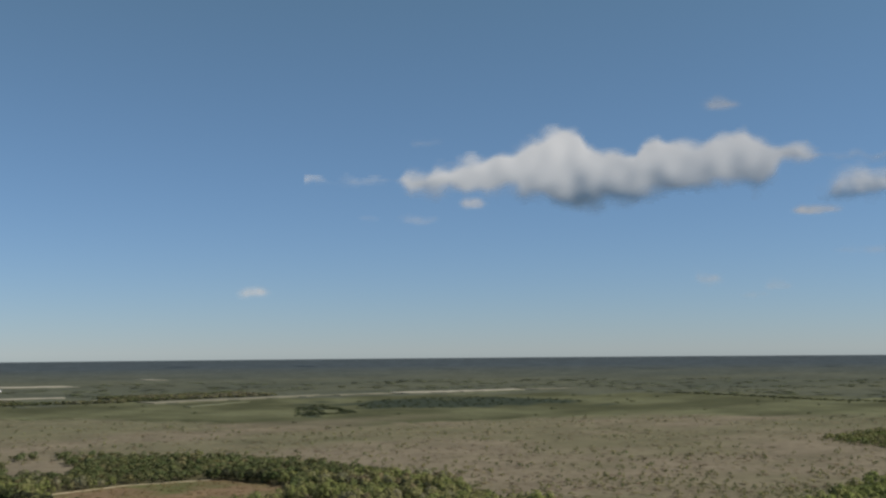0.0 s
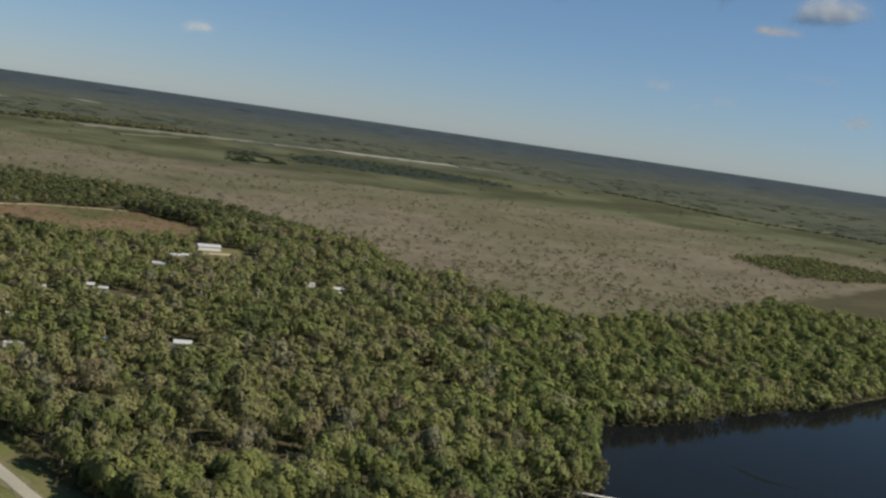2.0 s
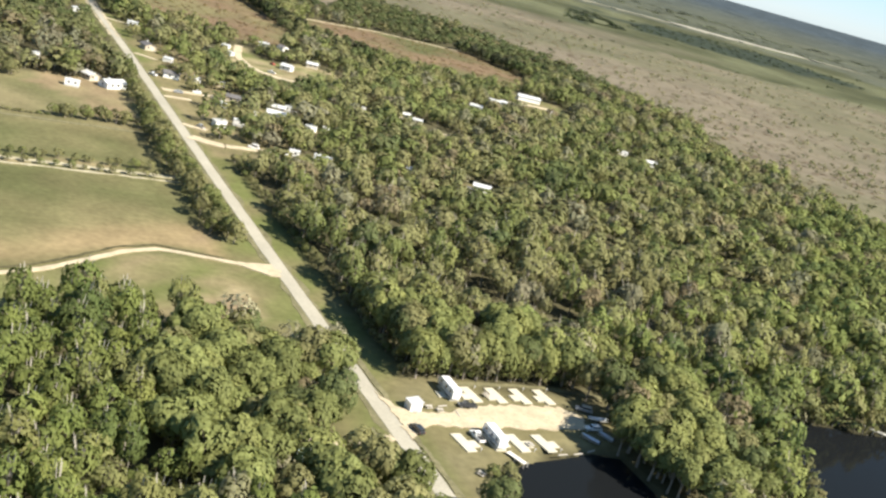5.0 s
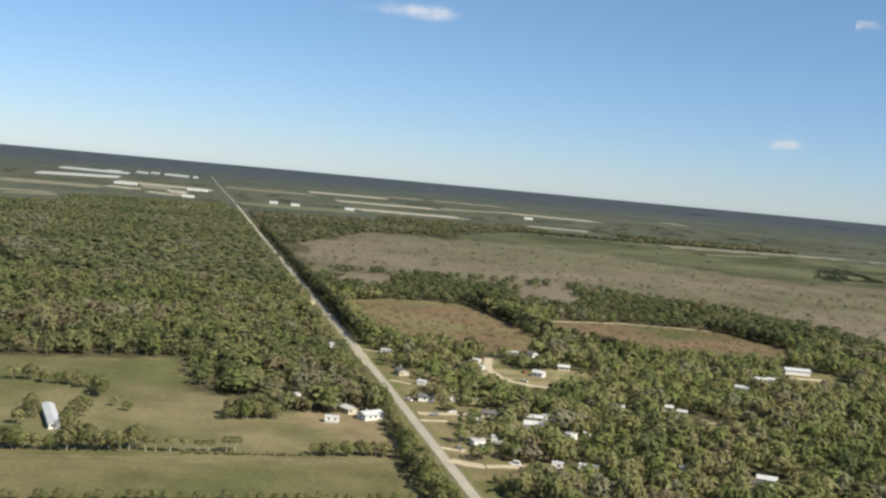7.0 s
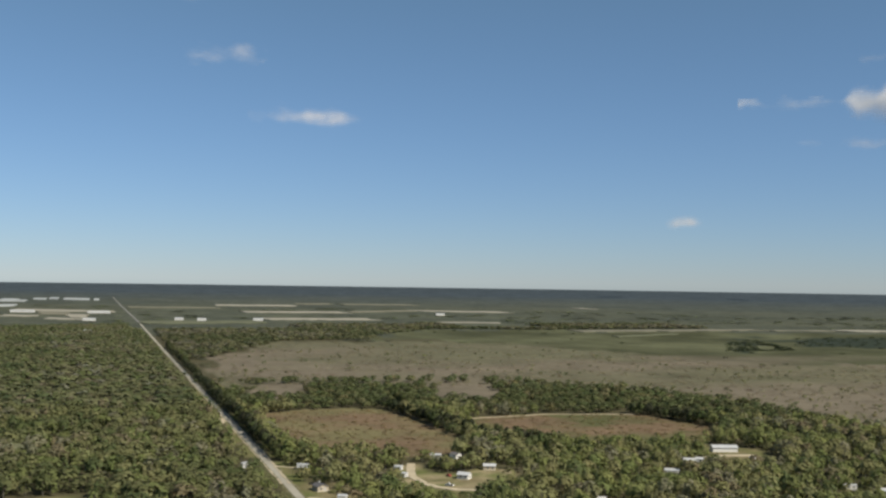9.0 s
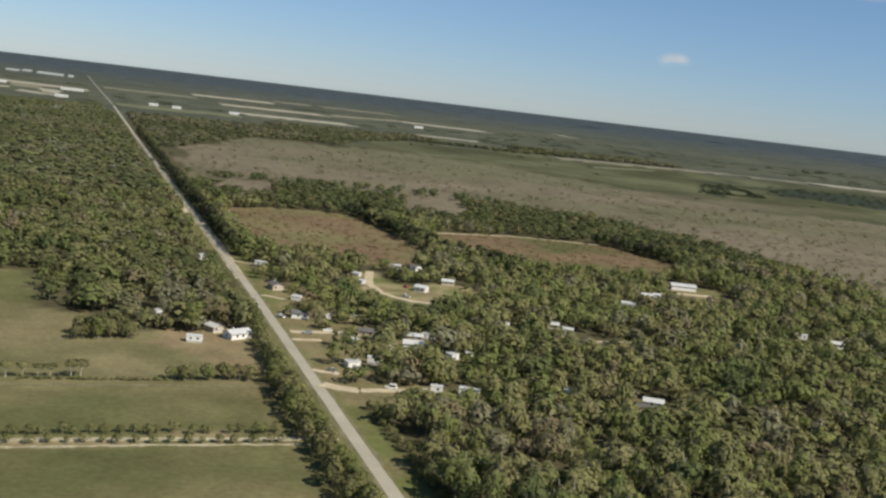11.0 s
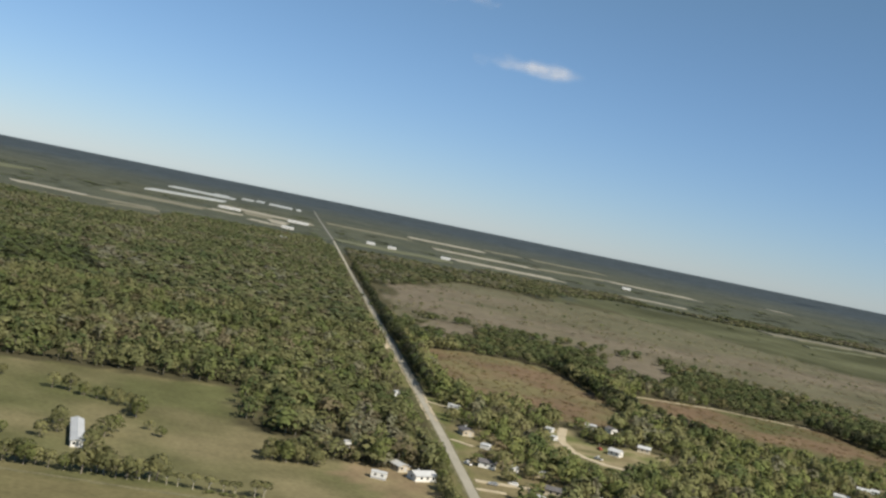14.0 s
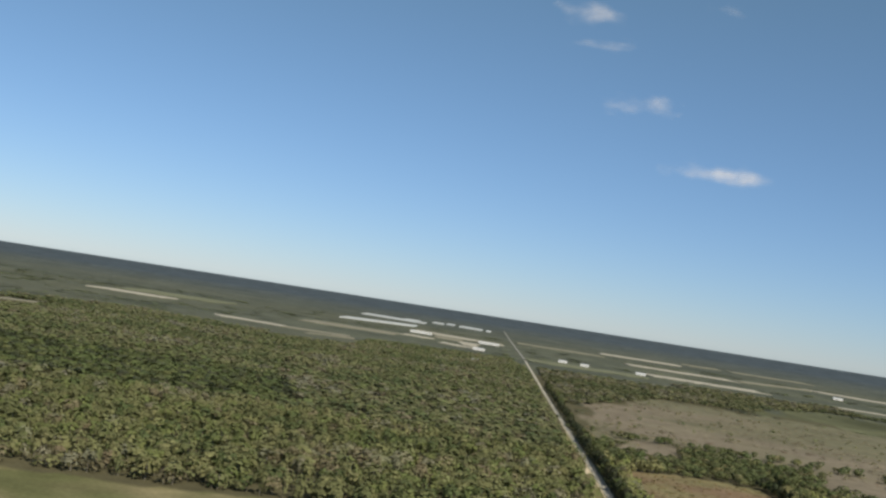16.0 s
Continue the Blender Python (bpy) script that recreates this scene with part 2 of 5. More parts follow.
SPOTS = [(22, 543, 10), (65, 490, 13), (24, 616, 9), (27, 452, 8), (38, 460, 6), (52, 419, 9), (67, 417, 10), (80, 475, 7), (92, 478, 6), (114, 628, 14), (141, 655, 9), (128, 704, 12), (50, 511, 8), (26, 686, 9),
         (165, 540, 9), (283, 645, 14), (250, 617, 8), (145, 404, 12), (114, 421, 5), (330, 542, 9), (338, 524, 9), (136, 545, 5), (75, 508, 8), (40, 494, 6), (36, 545, 6), (92, 608, 9), (88, 630, 8),
         (-20, 160, 7), (-10, 171, 7), (-9, 700, 14), (-35, 488, 9), (-18, 500, 12), (-47, 539, 6), (29, 588, 6), (82, 647, 5), (84, 671, 6)]
# two patches of the fen that get a much darker ground colour
DARK_FEN = [[(1448, 2139), (1596, 2122), (1754, 2079), (1849, 1960), (1828, 1727), (1727, 1635), (1589, 1694), (1426, 1706), (1317, 1768), (1238, 1846)], [(1131, 1924), (1298, 2066), (1205, 1894), (1087, 1740), (974, 1685)]]

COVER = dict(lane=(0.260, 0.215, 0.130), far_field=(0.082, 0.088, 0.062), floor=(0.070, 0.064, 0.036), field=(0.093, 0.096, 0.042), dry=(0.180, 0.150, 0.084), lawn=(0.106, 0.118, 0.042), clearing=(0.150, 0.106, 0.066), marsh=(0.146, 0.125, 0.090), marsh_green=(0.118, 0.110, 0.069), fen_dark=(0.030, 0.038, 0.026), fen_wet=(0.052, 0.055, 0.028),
             # the bluish last tone of the far land is distance haze put into colour
             pale_grass=(0.172, 0.150, 0.082), fen=(0.100, 0.104, 0.058), far=(0.060, 0.067, 0.050), far_open=(0.080, 0.084, 0.058), far_haze=(0.046, 0.059, 0.068), soil=(0.190, 0.145, 0.088), camp=(0.150, 0.134, 0.074), bed=(0.020, 0.020, 0.015), dry_field=(0.142, 0.126, 0.064))


def land_colour(x, y):
    """The colour of the land cover at points of the flat map, with distance haze mixed in."""
    d = np.hypot(x - CX, y - CY)
    loose = 1.5 + d * 0.010 + np.clip(d - 1300, 0, 3000) * 0.05
    jx, jy = x + (wobble(x, y, 16, 1) * 0.6 + wobble(x, y, 90, 13) * 0.6) * loose, y + (wobble(x, y, 19, 2) * 0.6 + wobble(x, y, 80, 14) * 0.6) * loose
    col = np.empty(x.shape + (3,))
    col[:] = COVER["floor"]

    def lay(poly, name, mix=None):
        on = inside(jx, jy, poly)
        tint = np.array(COVER[name])
        if mix:
            w = np.clip(0.5 + 0.75 * wobble(x, y, mix[1], 5) + 0.4 * wobble(x, y, mix[1] * 0.27, 6), 0, 1)[..., None]
            tint = tint * (1 - w) + np.array(COVER[mix[0]]) * w
            col[on] = tint[on]
        else:
            col[on] = tint

    away = d > 2300
    w = np.clip(0.5 + 0.5 * wobble(x * 0.4, y, 260, 3) + 0.35 * wobble(x * 0.5, y, 90, 4), 0, 1)[..., None]
    col[away] = (np.array(COVER["far"]) * (1 - w) + np.array(COVER["far_open"]) * w)[away]
    # distance haze is blended into the ground colour from 4.2 km on
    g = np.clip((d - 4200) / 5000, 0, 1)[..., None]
    col[:] = col * (1 - g) + np.array(COVER["far_haze"]) * g
    lay([(12, 2880), (380, 2960), (900, 2860), (1450, 3000), (1420, 3900), (700, 4300), (14, 4100)], "far_field", ("far", 130))
    lay([(-20, 2800), (-430, 2620), (-850, 2700), (-850, 3700), (-20, 3750)], "far_field", ("far", 120))
    lay(MARSH, "marsh", ("marsh_green", 190))
    lay(GREEN_FEN, "fen", ("fen_wet", 150))
    # the brown marsh passes into the green fen in ragged drifts
    drift = np.clip((d - np.interp(x, [200, 900], [1420, 1660])) / 460 + 0.75 * wobble(x * 0.45, y, 120, 41) + 0.4 * wobble(x * 0.5, y, 38, 42), 0, 1)[..., None]
    mid = (np.array(COVER["marsh"]) * 0.35 + np.array(COVER["fen"]) * 0.65)
    band = (inside(jx, jy, MARSH) & (x > 120))[..., None] * drift
    col[:] = col * (1 - band) + mid * band
    drift = np.clip((1980 - d) / 420 + 0.8 * wobble(x * 0.45, y, 110, 43), 0, 1)[..., None] * inside(jx, jy, GREEN_FEN)[..., None] * 0.9
    col[:] = col * (1 - drift) + np.array(COVER["marsh"]) * 0.96 * drift
    streak = np.clip(wobble(x * 0.35, y, 95, 15) * 0.9 + 0.6 * wobble(x * 0.5, y, 31, 16) - 0.35, 0, 1)[..., None]
    wide = (inside(jx, jy, GREEN_FEN) | inside(jx, jy, MARSH))[..., None] * streak * np.where(inside(jx, jy, MARSH), 0.35, 0.7)[..., None]
    col[:] = col * (1 - wide) + np.array(COVER["fen_wet"]) * wide
    for poly in DARK_FEN:
        lay(poly, "fen_dark")
    lay(EAST_WOOD, "floor")
    for poly in PALE_GAPS:
        lay(poly, "marsh")
    lay(HOMES, "dry", ("lawn", 14))
    lay(EAST_YARDS, "lane", ("lawn", 12))
    lay([(72, 668), (100, 694), (120, 600), (108, 574), (80, 576), (70, 612)], "lane", ("lawn", 14))
    for sx, sy, r in SPOTS:
        if sx > 20 and sy > 400:
            lay([(sx + r * 0.9 * math.cos(q), sy + r * 0.9 * math.sin(q)) for q in np.arange(0, 6.2, 0.78)], "dry", ("lawn", 12))
    lay(YARD_A, "dry", ("lawn", 20))
    lay(PASTURE, "dry_field", ("field", 23))
    lay(UPPER_FIELD, "field", ("pale_grass", 62))
    lay(MIDDLE_FIELD, "field", ("dry_field", 40))
    lay(LANE_STRIP, "lane", ("dry", 7))
    lay(LOWER_FIELD, "field", ("dry_field", 36))
    # dry beige grass on both sides of the farm track
    off = y - np.interp(x, [-130, -89, -69, -57, -44, -33, -12, 0], [244, 253, 262, 271, 281, 286, 283, 279])
    lay(LAWN, "lawn", ("dry", 11))
    beige = np.clip(1.0 - np.abs(off - 14) / 24 + 0.8 * wobble(x, y, 26, 31) + 0.3 * wobble(x, y, 11, 32), 0, 1) * 0.85 * (inside(jx, jy, LOWER_FIELD) & (x > -150))
    col[:] = col * (1 - beige[..., None]) + np.array((0.225, 0.172, 0.096)) * beige[..., None]
    lay([(-30, 241), (-12, 236), (-6, 254), (-16, 262), (-27, 251)], "lane", ("soil", 6))
    lay([(-24, 292), (-8, 290), (-6, 304), (-22, 300)], "soil", ("dry", 6))
    lay([(-2, 262), (-14, 272), (-8, 250), (-2, 244)], "soil", ("dry", 6))
    lay(CAMP, "camp", ("dry_field", 9))
    lay(CLEARING_A, "clearing", ("dry_field", 34))
    lay(CLEARING_B, "clearing", ("field", 38))
    lay(FARM_YARD, "soil", ("dry", 9))
    lay(ROADSIDE, "lawn", ("dry_field", 13))
    lay(HOMES, "dry", ("dry_field", 14))
    lay(CAMP, "camp", ("dry_field", 9))
    for poly in (LAKE, INLET):
        col[inside(x, y, poly)] = COVER["bed"]
    return col


def put_layer(me, cols):
    """Stores a colour for each vertex as the layer cover."""
    layer = me.attributes.new("cover", "FLOAT_COLOR", "POINT")
    layer.data.foreach_set("color", np.concatenate([cols, np.ones((len(cols), 1))], 1).astype(np.float32).ravel())


def quad_mesh(name, verts, quads, mat, cols=None, smooth=False, faces=None):
    """A mesh from arrays of vertices and quads. faces: the way that the surface faces at each vertex."""
    verts, quads = np.asarray(verts, np.float32), np.asarray(quads, np.int32)
    me = bpy.data.meshes.new(name)
    me.vertices.add(len(verts))
    me.vertices.foreach_set("co", verts.ravel())
    me.loops.add(quads.size)
    me.loops.foreach_set("vertex_index", quads.ravel())
    me.polygons.add(len(quads))
    me.polygons.foreach_set("loop_start", np.arange(len(quads), dtype=np.int32) * quads.shape[1])
    if cols is not None:
        put_layer(me, cols)
    me.materials.append(mat)
    me.update(calc_edges=True)
    me.polygons.foreach_set("use_smooth", np.full(len(quads), smooth or faces is not None))
    if faces is not None:
        layer = me.attributes.new("custom_normal", "FLOAT_VECTOR", "POINT")
        faces = faces / np.linalg.norm(faces, axis=1, keepdims=True)
        layer.data.foreach_set("vector", faces.astype(np.float32).ravel())
    return me


def spread(low, high, step, ends, growth):
    """Even steps from low to high, then ever wider ones out to -ends and ends."""
    mid = list(np.arange(low, high + 0.1, step))
    s, x = step, mid[-1]
    while x < ends:
        s *= growth
        x += s
        mid.append(x)
    s, x = step, mid[0]
    while x > -ends:
        s *= growth
        x -= s
        mid.insert(0, x)
    return np.array(mid)


def build_ground():
    xs, ys = spread(-330, 640, 7.5, 26000, 1.06), spread(90, 1010, 7.5, 26000, 1.06)
    gx, gy = np.meshgrid(xs, ys)
    x, y, z = lie(gx, gy)
    z = z + 0.04 * wobble(gx, gy, 22, 9)
    wet = inside(gx, gy, LAKE) | inside(gx, gy, INLET)
    z[wet] = -2.2
    n, m = len(xs), len(ys)
    k = np.arange(n * m).reshape(m, n)
    quads = np.stack([k[:-1, :-1], k[:-1, 1:], k[1:, 1:], k[1:, :-1]], -1).reshape(-1, 4)
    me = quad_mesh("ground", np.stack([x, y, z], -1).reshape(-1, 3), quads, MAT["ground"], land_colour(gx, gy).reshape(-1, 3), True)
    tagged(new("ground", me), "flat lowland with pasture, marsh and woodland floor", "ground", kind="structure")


build_ground()


def flat_mesh(name, rings, mat, z, skirt=0.0):
    """A flat sheet from outlines, with edges that go down by skirt."""
    bm = bmesh.new()
    for ring in rings:
        x, y, h = lie([p[0] for p in ring], [p[1] for p in ring])
        top = [bm.verts.new((a, b, c + z)) for a, b, c in zip(x, y, h)]
        f = bm.faces.new(top)
        if f.calc_center_median() and f.normal.z < 0:
            f.normal_flip()
        if skirt:
            low = [bm.verts.new(v.co - Vector((0, 0, skirt))) for v in top]
            for i in range(len(top)):
                bm.faces.new((top[i - 1], top[i], low[i], low[i - 1]))
    bmesh.ops.triangulate(bm, faces=[f for f in bm.faces if len(f.verts) > 4])
    bmesh.ops.recalc_face_normals(bm, faces=bm.faces)
    me = bpy.data.meshes.new(name)
    bm.to_mesh(me)
    bm.free()
    me.materials.append(mat)
    return me


def ragged(points, step=3.0, amount=0.5, seed=0):
    """A closed outline with extra points, pushed out and in a little."""
    out, rnd = [], random.Random(seed)
    for i, (x, y) in enumerate(points):
        qx, qy = points[(i + 1) % len(points)]
        n = max(1, int(math.hypot(qx - x, qy - y) / step))
        for k in range(n):
            f = k / n
            out.append((x + (qx - x) * f + rnd.uniform(-amount, amount), y + (qy - y) * f + rnd.uniform(-amount, amount)))
    return out


def ribbon(name, line, width, mat, z, label, category, step=6.0, amount=0.25, seed=0, kind="structure"):
    """A strip along a line of the map, with uneven edges and a little thickness."""
    rnd, pts = random.Random(seed), []
    for (x, y), (qx, qy) in zip(line[:-1], line[1:]):
        n = max(1, int(math.hypot(qx - x, qy - y) / step))
        pts += [(x + (qx - x) * k / n, y + (qy - y) * k / n) for k in range(n)]
    pts.append(line[-1])
    verts, quads = [], []
    for i, (x, y) in enumerate(pts):
        a, b = pts[max(i - 1, 0)], pts[min(i + 1, len(pts) - 1)]
        dx, dy = b[0] - a[0], b[1] - a[1]
        l = math.hypot(dx, dy) or 1
        for side in (1, -1):
            w = width / 2 + rnd.uniform(-amount, amount)
            px, py, pz = lie(x - dy / l * w * side, y + dx / l * w * side)
            verts += [(float(px), float(py), float(pz) + z), (float(px), float(py), float(pz) - 0.3)]
        if i:
            k = 4 * i
            quads += [(k - 4, k - 2, k + 2, k), (k - 3, k - 4, k, k + 1), (k - 2, k - 1, k + 3, k + 2)]
    return tagged(new(name, quad_mesh(name, verts, quads, mat)), label, category, kind=kind)


ROAD = [(7, 60), (5.5, 200), (5.5, 300), (6.5, 430), (8, 600), (8, 900), (7, 1200), (5, 1900), (5, 2900), (0, 3600), (-6, 4700), (-10, 6500)]
ribbon("verge", ROAD[:8], 7.6, MAT["verge"], 0.07, "sandy mown grass verge along the road", "verge", amount=1.2, seed=3)
ribbon("road", ROAD[:9], 4.7, MAT["asphalt"], 0.14, "straight pale worn asphalt country road", "road", amount=0.12, seed=4)
ribbon("road_far", ROAD[8:], 7.0, MAT["far_road"], 0.6, "grey far end of the straight country road", "road", amount=0.3, seed=5, step=30.0)
lake = tagged(new("water", flat_mesh("water", [ragged(LAKE, 6, 1.4, 5)], MAT["water"], -0.45)), "dark still lake water reflecting the woods", "lake", kind="structure")
tagged(new("water_inlet", flat_mesh("water_inlet", [ragged(INLET, 4, 0.6, 6)], MAT["water"], -0.45)), "dark narrow inlet beside the camping ground", "inlet", kind="structure")

tagged(new("weed_bed", flat_mesh("weed_bed", [ragged([(281, 181), (277, 172), (274.5, 163), (276, 157), (281.5, 148), (283.5, 149), (279.5, 157), (278.5, 164), (280, 171)], 3.0, 0.5, 7)], MAT["weed"], -0.44)), "long dark bed of water weed in the lake", "water weed")

# ---- tracks, drives and open spots ----
TRACKS = [([(12, 515), (24, 515.5), (40, 517)], 4.4), ([(10, 500), (24, 500)], 3.2), ([(9, 449), (19, 443)], 4.0), ([(8, 428), (13, 424), (22, 420)], 7.0), ([(22, 421), (46, 422)], 4.4), ([(12, 597), (23, 588)], 3.0),
          ([(98, 690), (90, 664), (86, 645), (86, 622), (91, 609), (99, 600), (110, 596)], 5.4), ([(160, 521), (173, 519), (187, 517), (203, 519)], 3.4), ([(-16, 171), (-4, 172.5), (3, 174)], 3.4), ([(305, 668), (322, 672), (345, 668)], 7.0),
          ([(10, 700), (24, 690)], 3.0)]


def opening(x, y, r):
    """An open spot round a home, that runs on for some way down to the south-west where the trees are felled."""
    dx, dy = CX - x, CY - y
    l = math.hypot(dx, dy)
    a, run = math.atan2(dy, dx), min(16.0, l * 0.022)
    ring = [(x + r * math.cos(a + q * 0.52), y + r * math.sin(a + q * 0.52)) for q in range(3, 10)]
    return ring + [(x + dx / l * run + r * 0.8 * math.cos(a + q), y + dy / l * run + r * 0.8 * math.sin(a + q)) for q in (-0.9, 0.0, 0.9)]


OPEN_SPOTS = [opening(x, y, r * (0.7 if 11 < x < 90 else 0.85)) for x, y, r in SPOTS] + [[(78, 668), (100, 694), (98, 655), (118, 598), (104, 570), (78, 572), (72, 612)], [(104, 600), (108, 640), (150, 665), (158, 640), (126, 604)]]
for line, width in TRACKS:
    (ax, ay), (bx, by) = line[0], line[-1]
    dx, dy = bx - ax, by - ay
    l, m = math.hypot(dx, dy), width / 2 + 3.0
    strip = [(ax - dy / l * m, ay + dx / l * m), (bx - dy / l * m, by + dx / l * m), (bx + dy / l * m, by - dx / l * m), (ax + dy / l * m, ay - dx / l * m)]
    near = 0.018 if ax > 0 else 0.0
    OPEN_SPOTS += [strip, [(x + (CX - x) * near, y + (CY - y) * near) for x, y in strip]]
for k, (line, width) in enumerate(TRACKS):
    ribbon("drive", line, width, MAT["sand"], 0.30, "pale sandy drive between the trees", "drive", 3.0, 0.35, 20 + k)
ribbon("clearing_track", [(188, 896), (240, 905), (290, 915), (374, 899)], 2.6, MAT["sand"], 0.3, "pale sandy track along the felled clearing", "track", 5.0, 0.8, 51)
ribbon("farm_track", [(5, 276), (-1, 277.5), (-19, 283), (-33, 286), (-44, 281), (-57, 271), (-69, 262), (-89, 253), (-130, 244)], 2.1, MAT["sand"], 0.26, "curving pale sandy farm track", "track", 3.0, 0.3, 41)
# a flat dark strip laid in place of the shadow beside the track
ribbon("ditch", [(-12, 283.5), (-33, 289.5), (-46, 284.3), (-58, 274.5), (-70, 265.5), (-89, 256.5), (-128, 247.5)], 1.1, MAT["ditch"], 0.16, "narrow dark strip painted for the shadow line beside the farm track", "ditch", 3.0, 0.35, 54)
tagged(new("farm_track_mouth", flat_mesh("farm_track_mouth", [ragged([(3.5, 281), (3.5, 271), (0, 271.5), (-7, 278), (-8, 281), (-2, 281)], 2.5, 0.4, 8)], MAT["sand"], 0.27, 0.3)), "pale sandy mouth of the farm track", "track", kind="structure")
ribbon("farm_lane", [(-420, 340), (-98, 362), (-12, 363.5), (0, 364)], 2.8, MAT["lane_sand"], 0.24, "pale sandy lane between two rows of trees", "lane", 4.0, 0.5, 42)
ribbon("farm_lane_side", [(-420, 333.5), (-98, 355.6), (-56, 357.6), (-10, 358.2)], 1.3, MAT["lane_sand"], 0.23, "pale sandy strip beside the rows of small trees", "lane", 3.0, 0.7, 53)
ribbon("field_edge", [(-420, 408), (-136, 419), (-81, 421.5), (-8, 423)], 2.4, MAT["verge"], 0.22, "worn dry strip along the fence row", "track", 4.0, 0.6, 43)
ribbon("camp_path", [(34, 203.2), (52, 203.6), (66, 202.6), (84, 197)], 1.8, MAT["verge"], 0.25, "worn tan path behind the caravan pads", "path", 3.0, 0.4, 52)
tagged(new("camp_yard", flat_mesh("camp_yard", [ragged([(7.5, 198), (9.5, 191), (13, 187), (18, 186), (26, 187.5), (36, 191.3), (50, 192), (63, 191.3), (67, 186), (64, 180), (54, 179), (40, 179.5), (26, 179.5), (16, 180.5), (10.5, 177.5), (8, 172)], 1.6, 0.8, 9)],
           MAT["sand"], 0.28, 0.3)), "bright sandy yard of the camping ground", "yard", kind="structure")
ribbon("sandy_shoulder", [(9.6, 640), (11.0, 760), (10.6, 860), (10.0, 1000)], 1.4, MAT["sand"], 0.27, "bright sandy shoulder of the road", "road shoulder", 5.0, 0.7, 44)
ribbon("sandy_shoulder", [(9.0, 150), (9.4, 180), (9.2, 215)], 1.4, MAT["verge"], 0.27, "bright sandy shoulder of the road", "road shoulder", 3.0, 0.5, 45)
ribbon("sandy_shoulder", [(4.6, 640), (4.4, 800), (4.0, 1000), (3.4, 1300)], 0.9, MAT["sand"], 0.27, "bright sandy shoulder of the road", "road shoulder", 5.0, 0.5, 46)
ribbon("sandy_shoulder", [(2.0, 905), (1.0, 925), (2.2, 945)], 4.5, MAT["sand"], 0.275, "bright sandy lay-by beside the road", "road shoulder", 4.0, 0.5, 47)

# far pale fields and long roofs beside the road's far end: two ends of the near edge, depth, kind
FAR_WEST = [((-378, 3888), (-50, 3702), 300, "sand"), ((-271, 3510), (-191, 3469), 420, "dull"), ((-184, 3237), (-133, 3242), 460, "sand"), ((-367, 3353), (-278, 3317), 170, "sand"), ((-233, 3149), (-127, 3038), 150, "sand"),
            ((-1339, 3246), (-1080, 3242), 220, "sand"), ((-784, 2657), (-590, 2602), 130, "sand"), ((-590, 2602), (-430, 2619), 120, "dull"), ((-652, 3161), (-369, 3190), 330, "dull"), ((-511, 2472), (-416, 2542), 90, "dull"),
            ((-1000, 1975), (-945, 2015), 60, "dull"), ((-1330, 3500), (-1000, 3520), 500, "grass"), ((-1150, 2080), (-1090, 2110), 90, "dull")]
FAR_EAST_FIELDS = [((26, 4319), (354, 4274), 220, "dull"), ((398, 4663), (738, 4657), 360, "sand"), ((812, 5022), (983, 5071), 280, "dull"), ((1035, 5032), (1380, 4969), 280, "dull"), ((399, 3769), (760, 3761), 240, "sand"),
                   ((792, 3828), (1115, 4048), 210, "dull"), ((1113, 4013), (1428, 3858), 280, "sand"), ((368, 3111), (704, 3114), 230, "sand"), ((845, 2937), (1017, 2906), 100, "sand"), ((12, 2829), (328, 2877), 260, "grass"), ((2036, 4542), (2111, 4513), 240, "sand")]
FAR_ROOFS = [((-532, 5427), (-461, 5393), 380, "roof"), ((-401, 5674), (-342, 5632), 360, "roof"), ((-332, 5772), (-290, 5721), 500, "roof"), ((-259, 5666), (-135, 5583), 480, "roof"), ((-114, 5591), (-88, 5601), 380, "roof"),
             ((-673, 4120), (-404, 4419), 330, "roof"), ((-728, 5278), (-413, 5179), 380, "roof")]
FEN_STRIPS = [((1044, 2400), (1600, 2460), 130, "dull"), ((1620, 2436), (1800, 2398), 120, "dull"), ((1830, 2392), (2000, 2352), 170, "sand"), ((2005, 2350), (2250, 2304), 150, "sand"), ((2280, 2296), (2420, 2266), 110, "dull"),
              ((1850, 2230), (2200, 2300), 50, "grass"), ((1004, 2173), (1230, 2290), 40, "grass")]
FAR_FIELDS = FAR_WEST + FAR_EAST_FIELDS + FAR_ROOFS + FEN_STRIPS
FAR_OPEN = [[a, b, (b[0], b[1] + d * 0.64), (a[0], a[1] + d * 0.64)] for a, b, d, kind in FAR_FIELDS]
FAR_CLEAR = [[(a[0] - 40, a[1] - 330), (b[0] + 40, b[1] - 330), (b[0] + 40, b[1] + d), (a[0] - 40, a[1] + d)] for a, b, d, kind in FAR_FIELDS]
for k, (ring, (a, b, d, kind)) in enumerate(zip(FAR_OPEN, FAR_FIELDS)):
    if kind == "roof":
        tagged(new("far_greenhouse", flat_mesh("far_greenhouse", [ring], MAT["far_roof"], 3.5, 4.0)), "long low pale-roofed greenhouse far beyond the woods", "greenhouse", "far greenhouses")
    else:
        tagged(new("far_field", flat_mesh("far_field", [ragged(ring, 30, 14, k)], MAT[{"sand": "far_sand", "dull": "far_dull", "grass": "far_grass"}[kind]], 1.6, 1.7)), "pale bare sandy field far beyond the woods", "field", kind="structure")

# ---- woods ----
rng = np.random.default_rng(7)
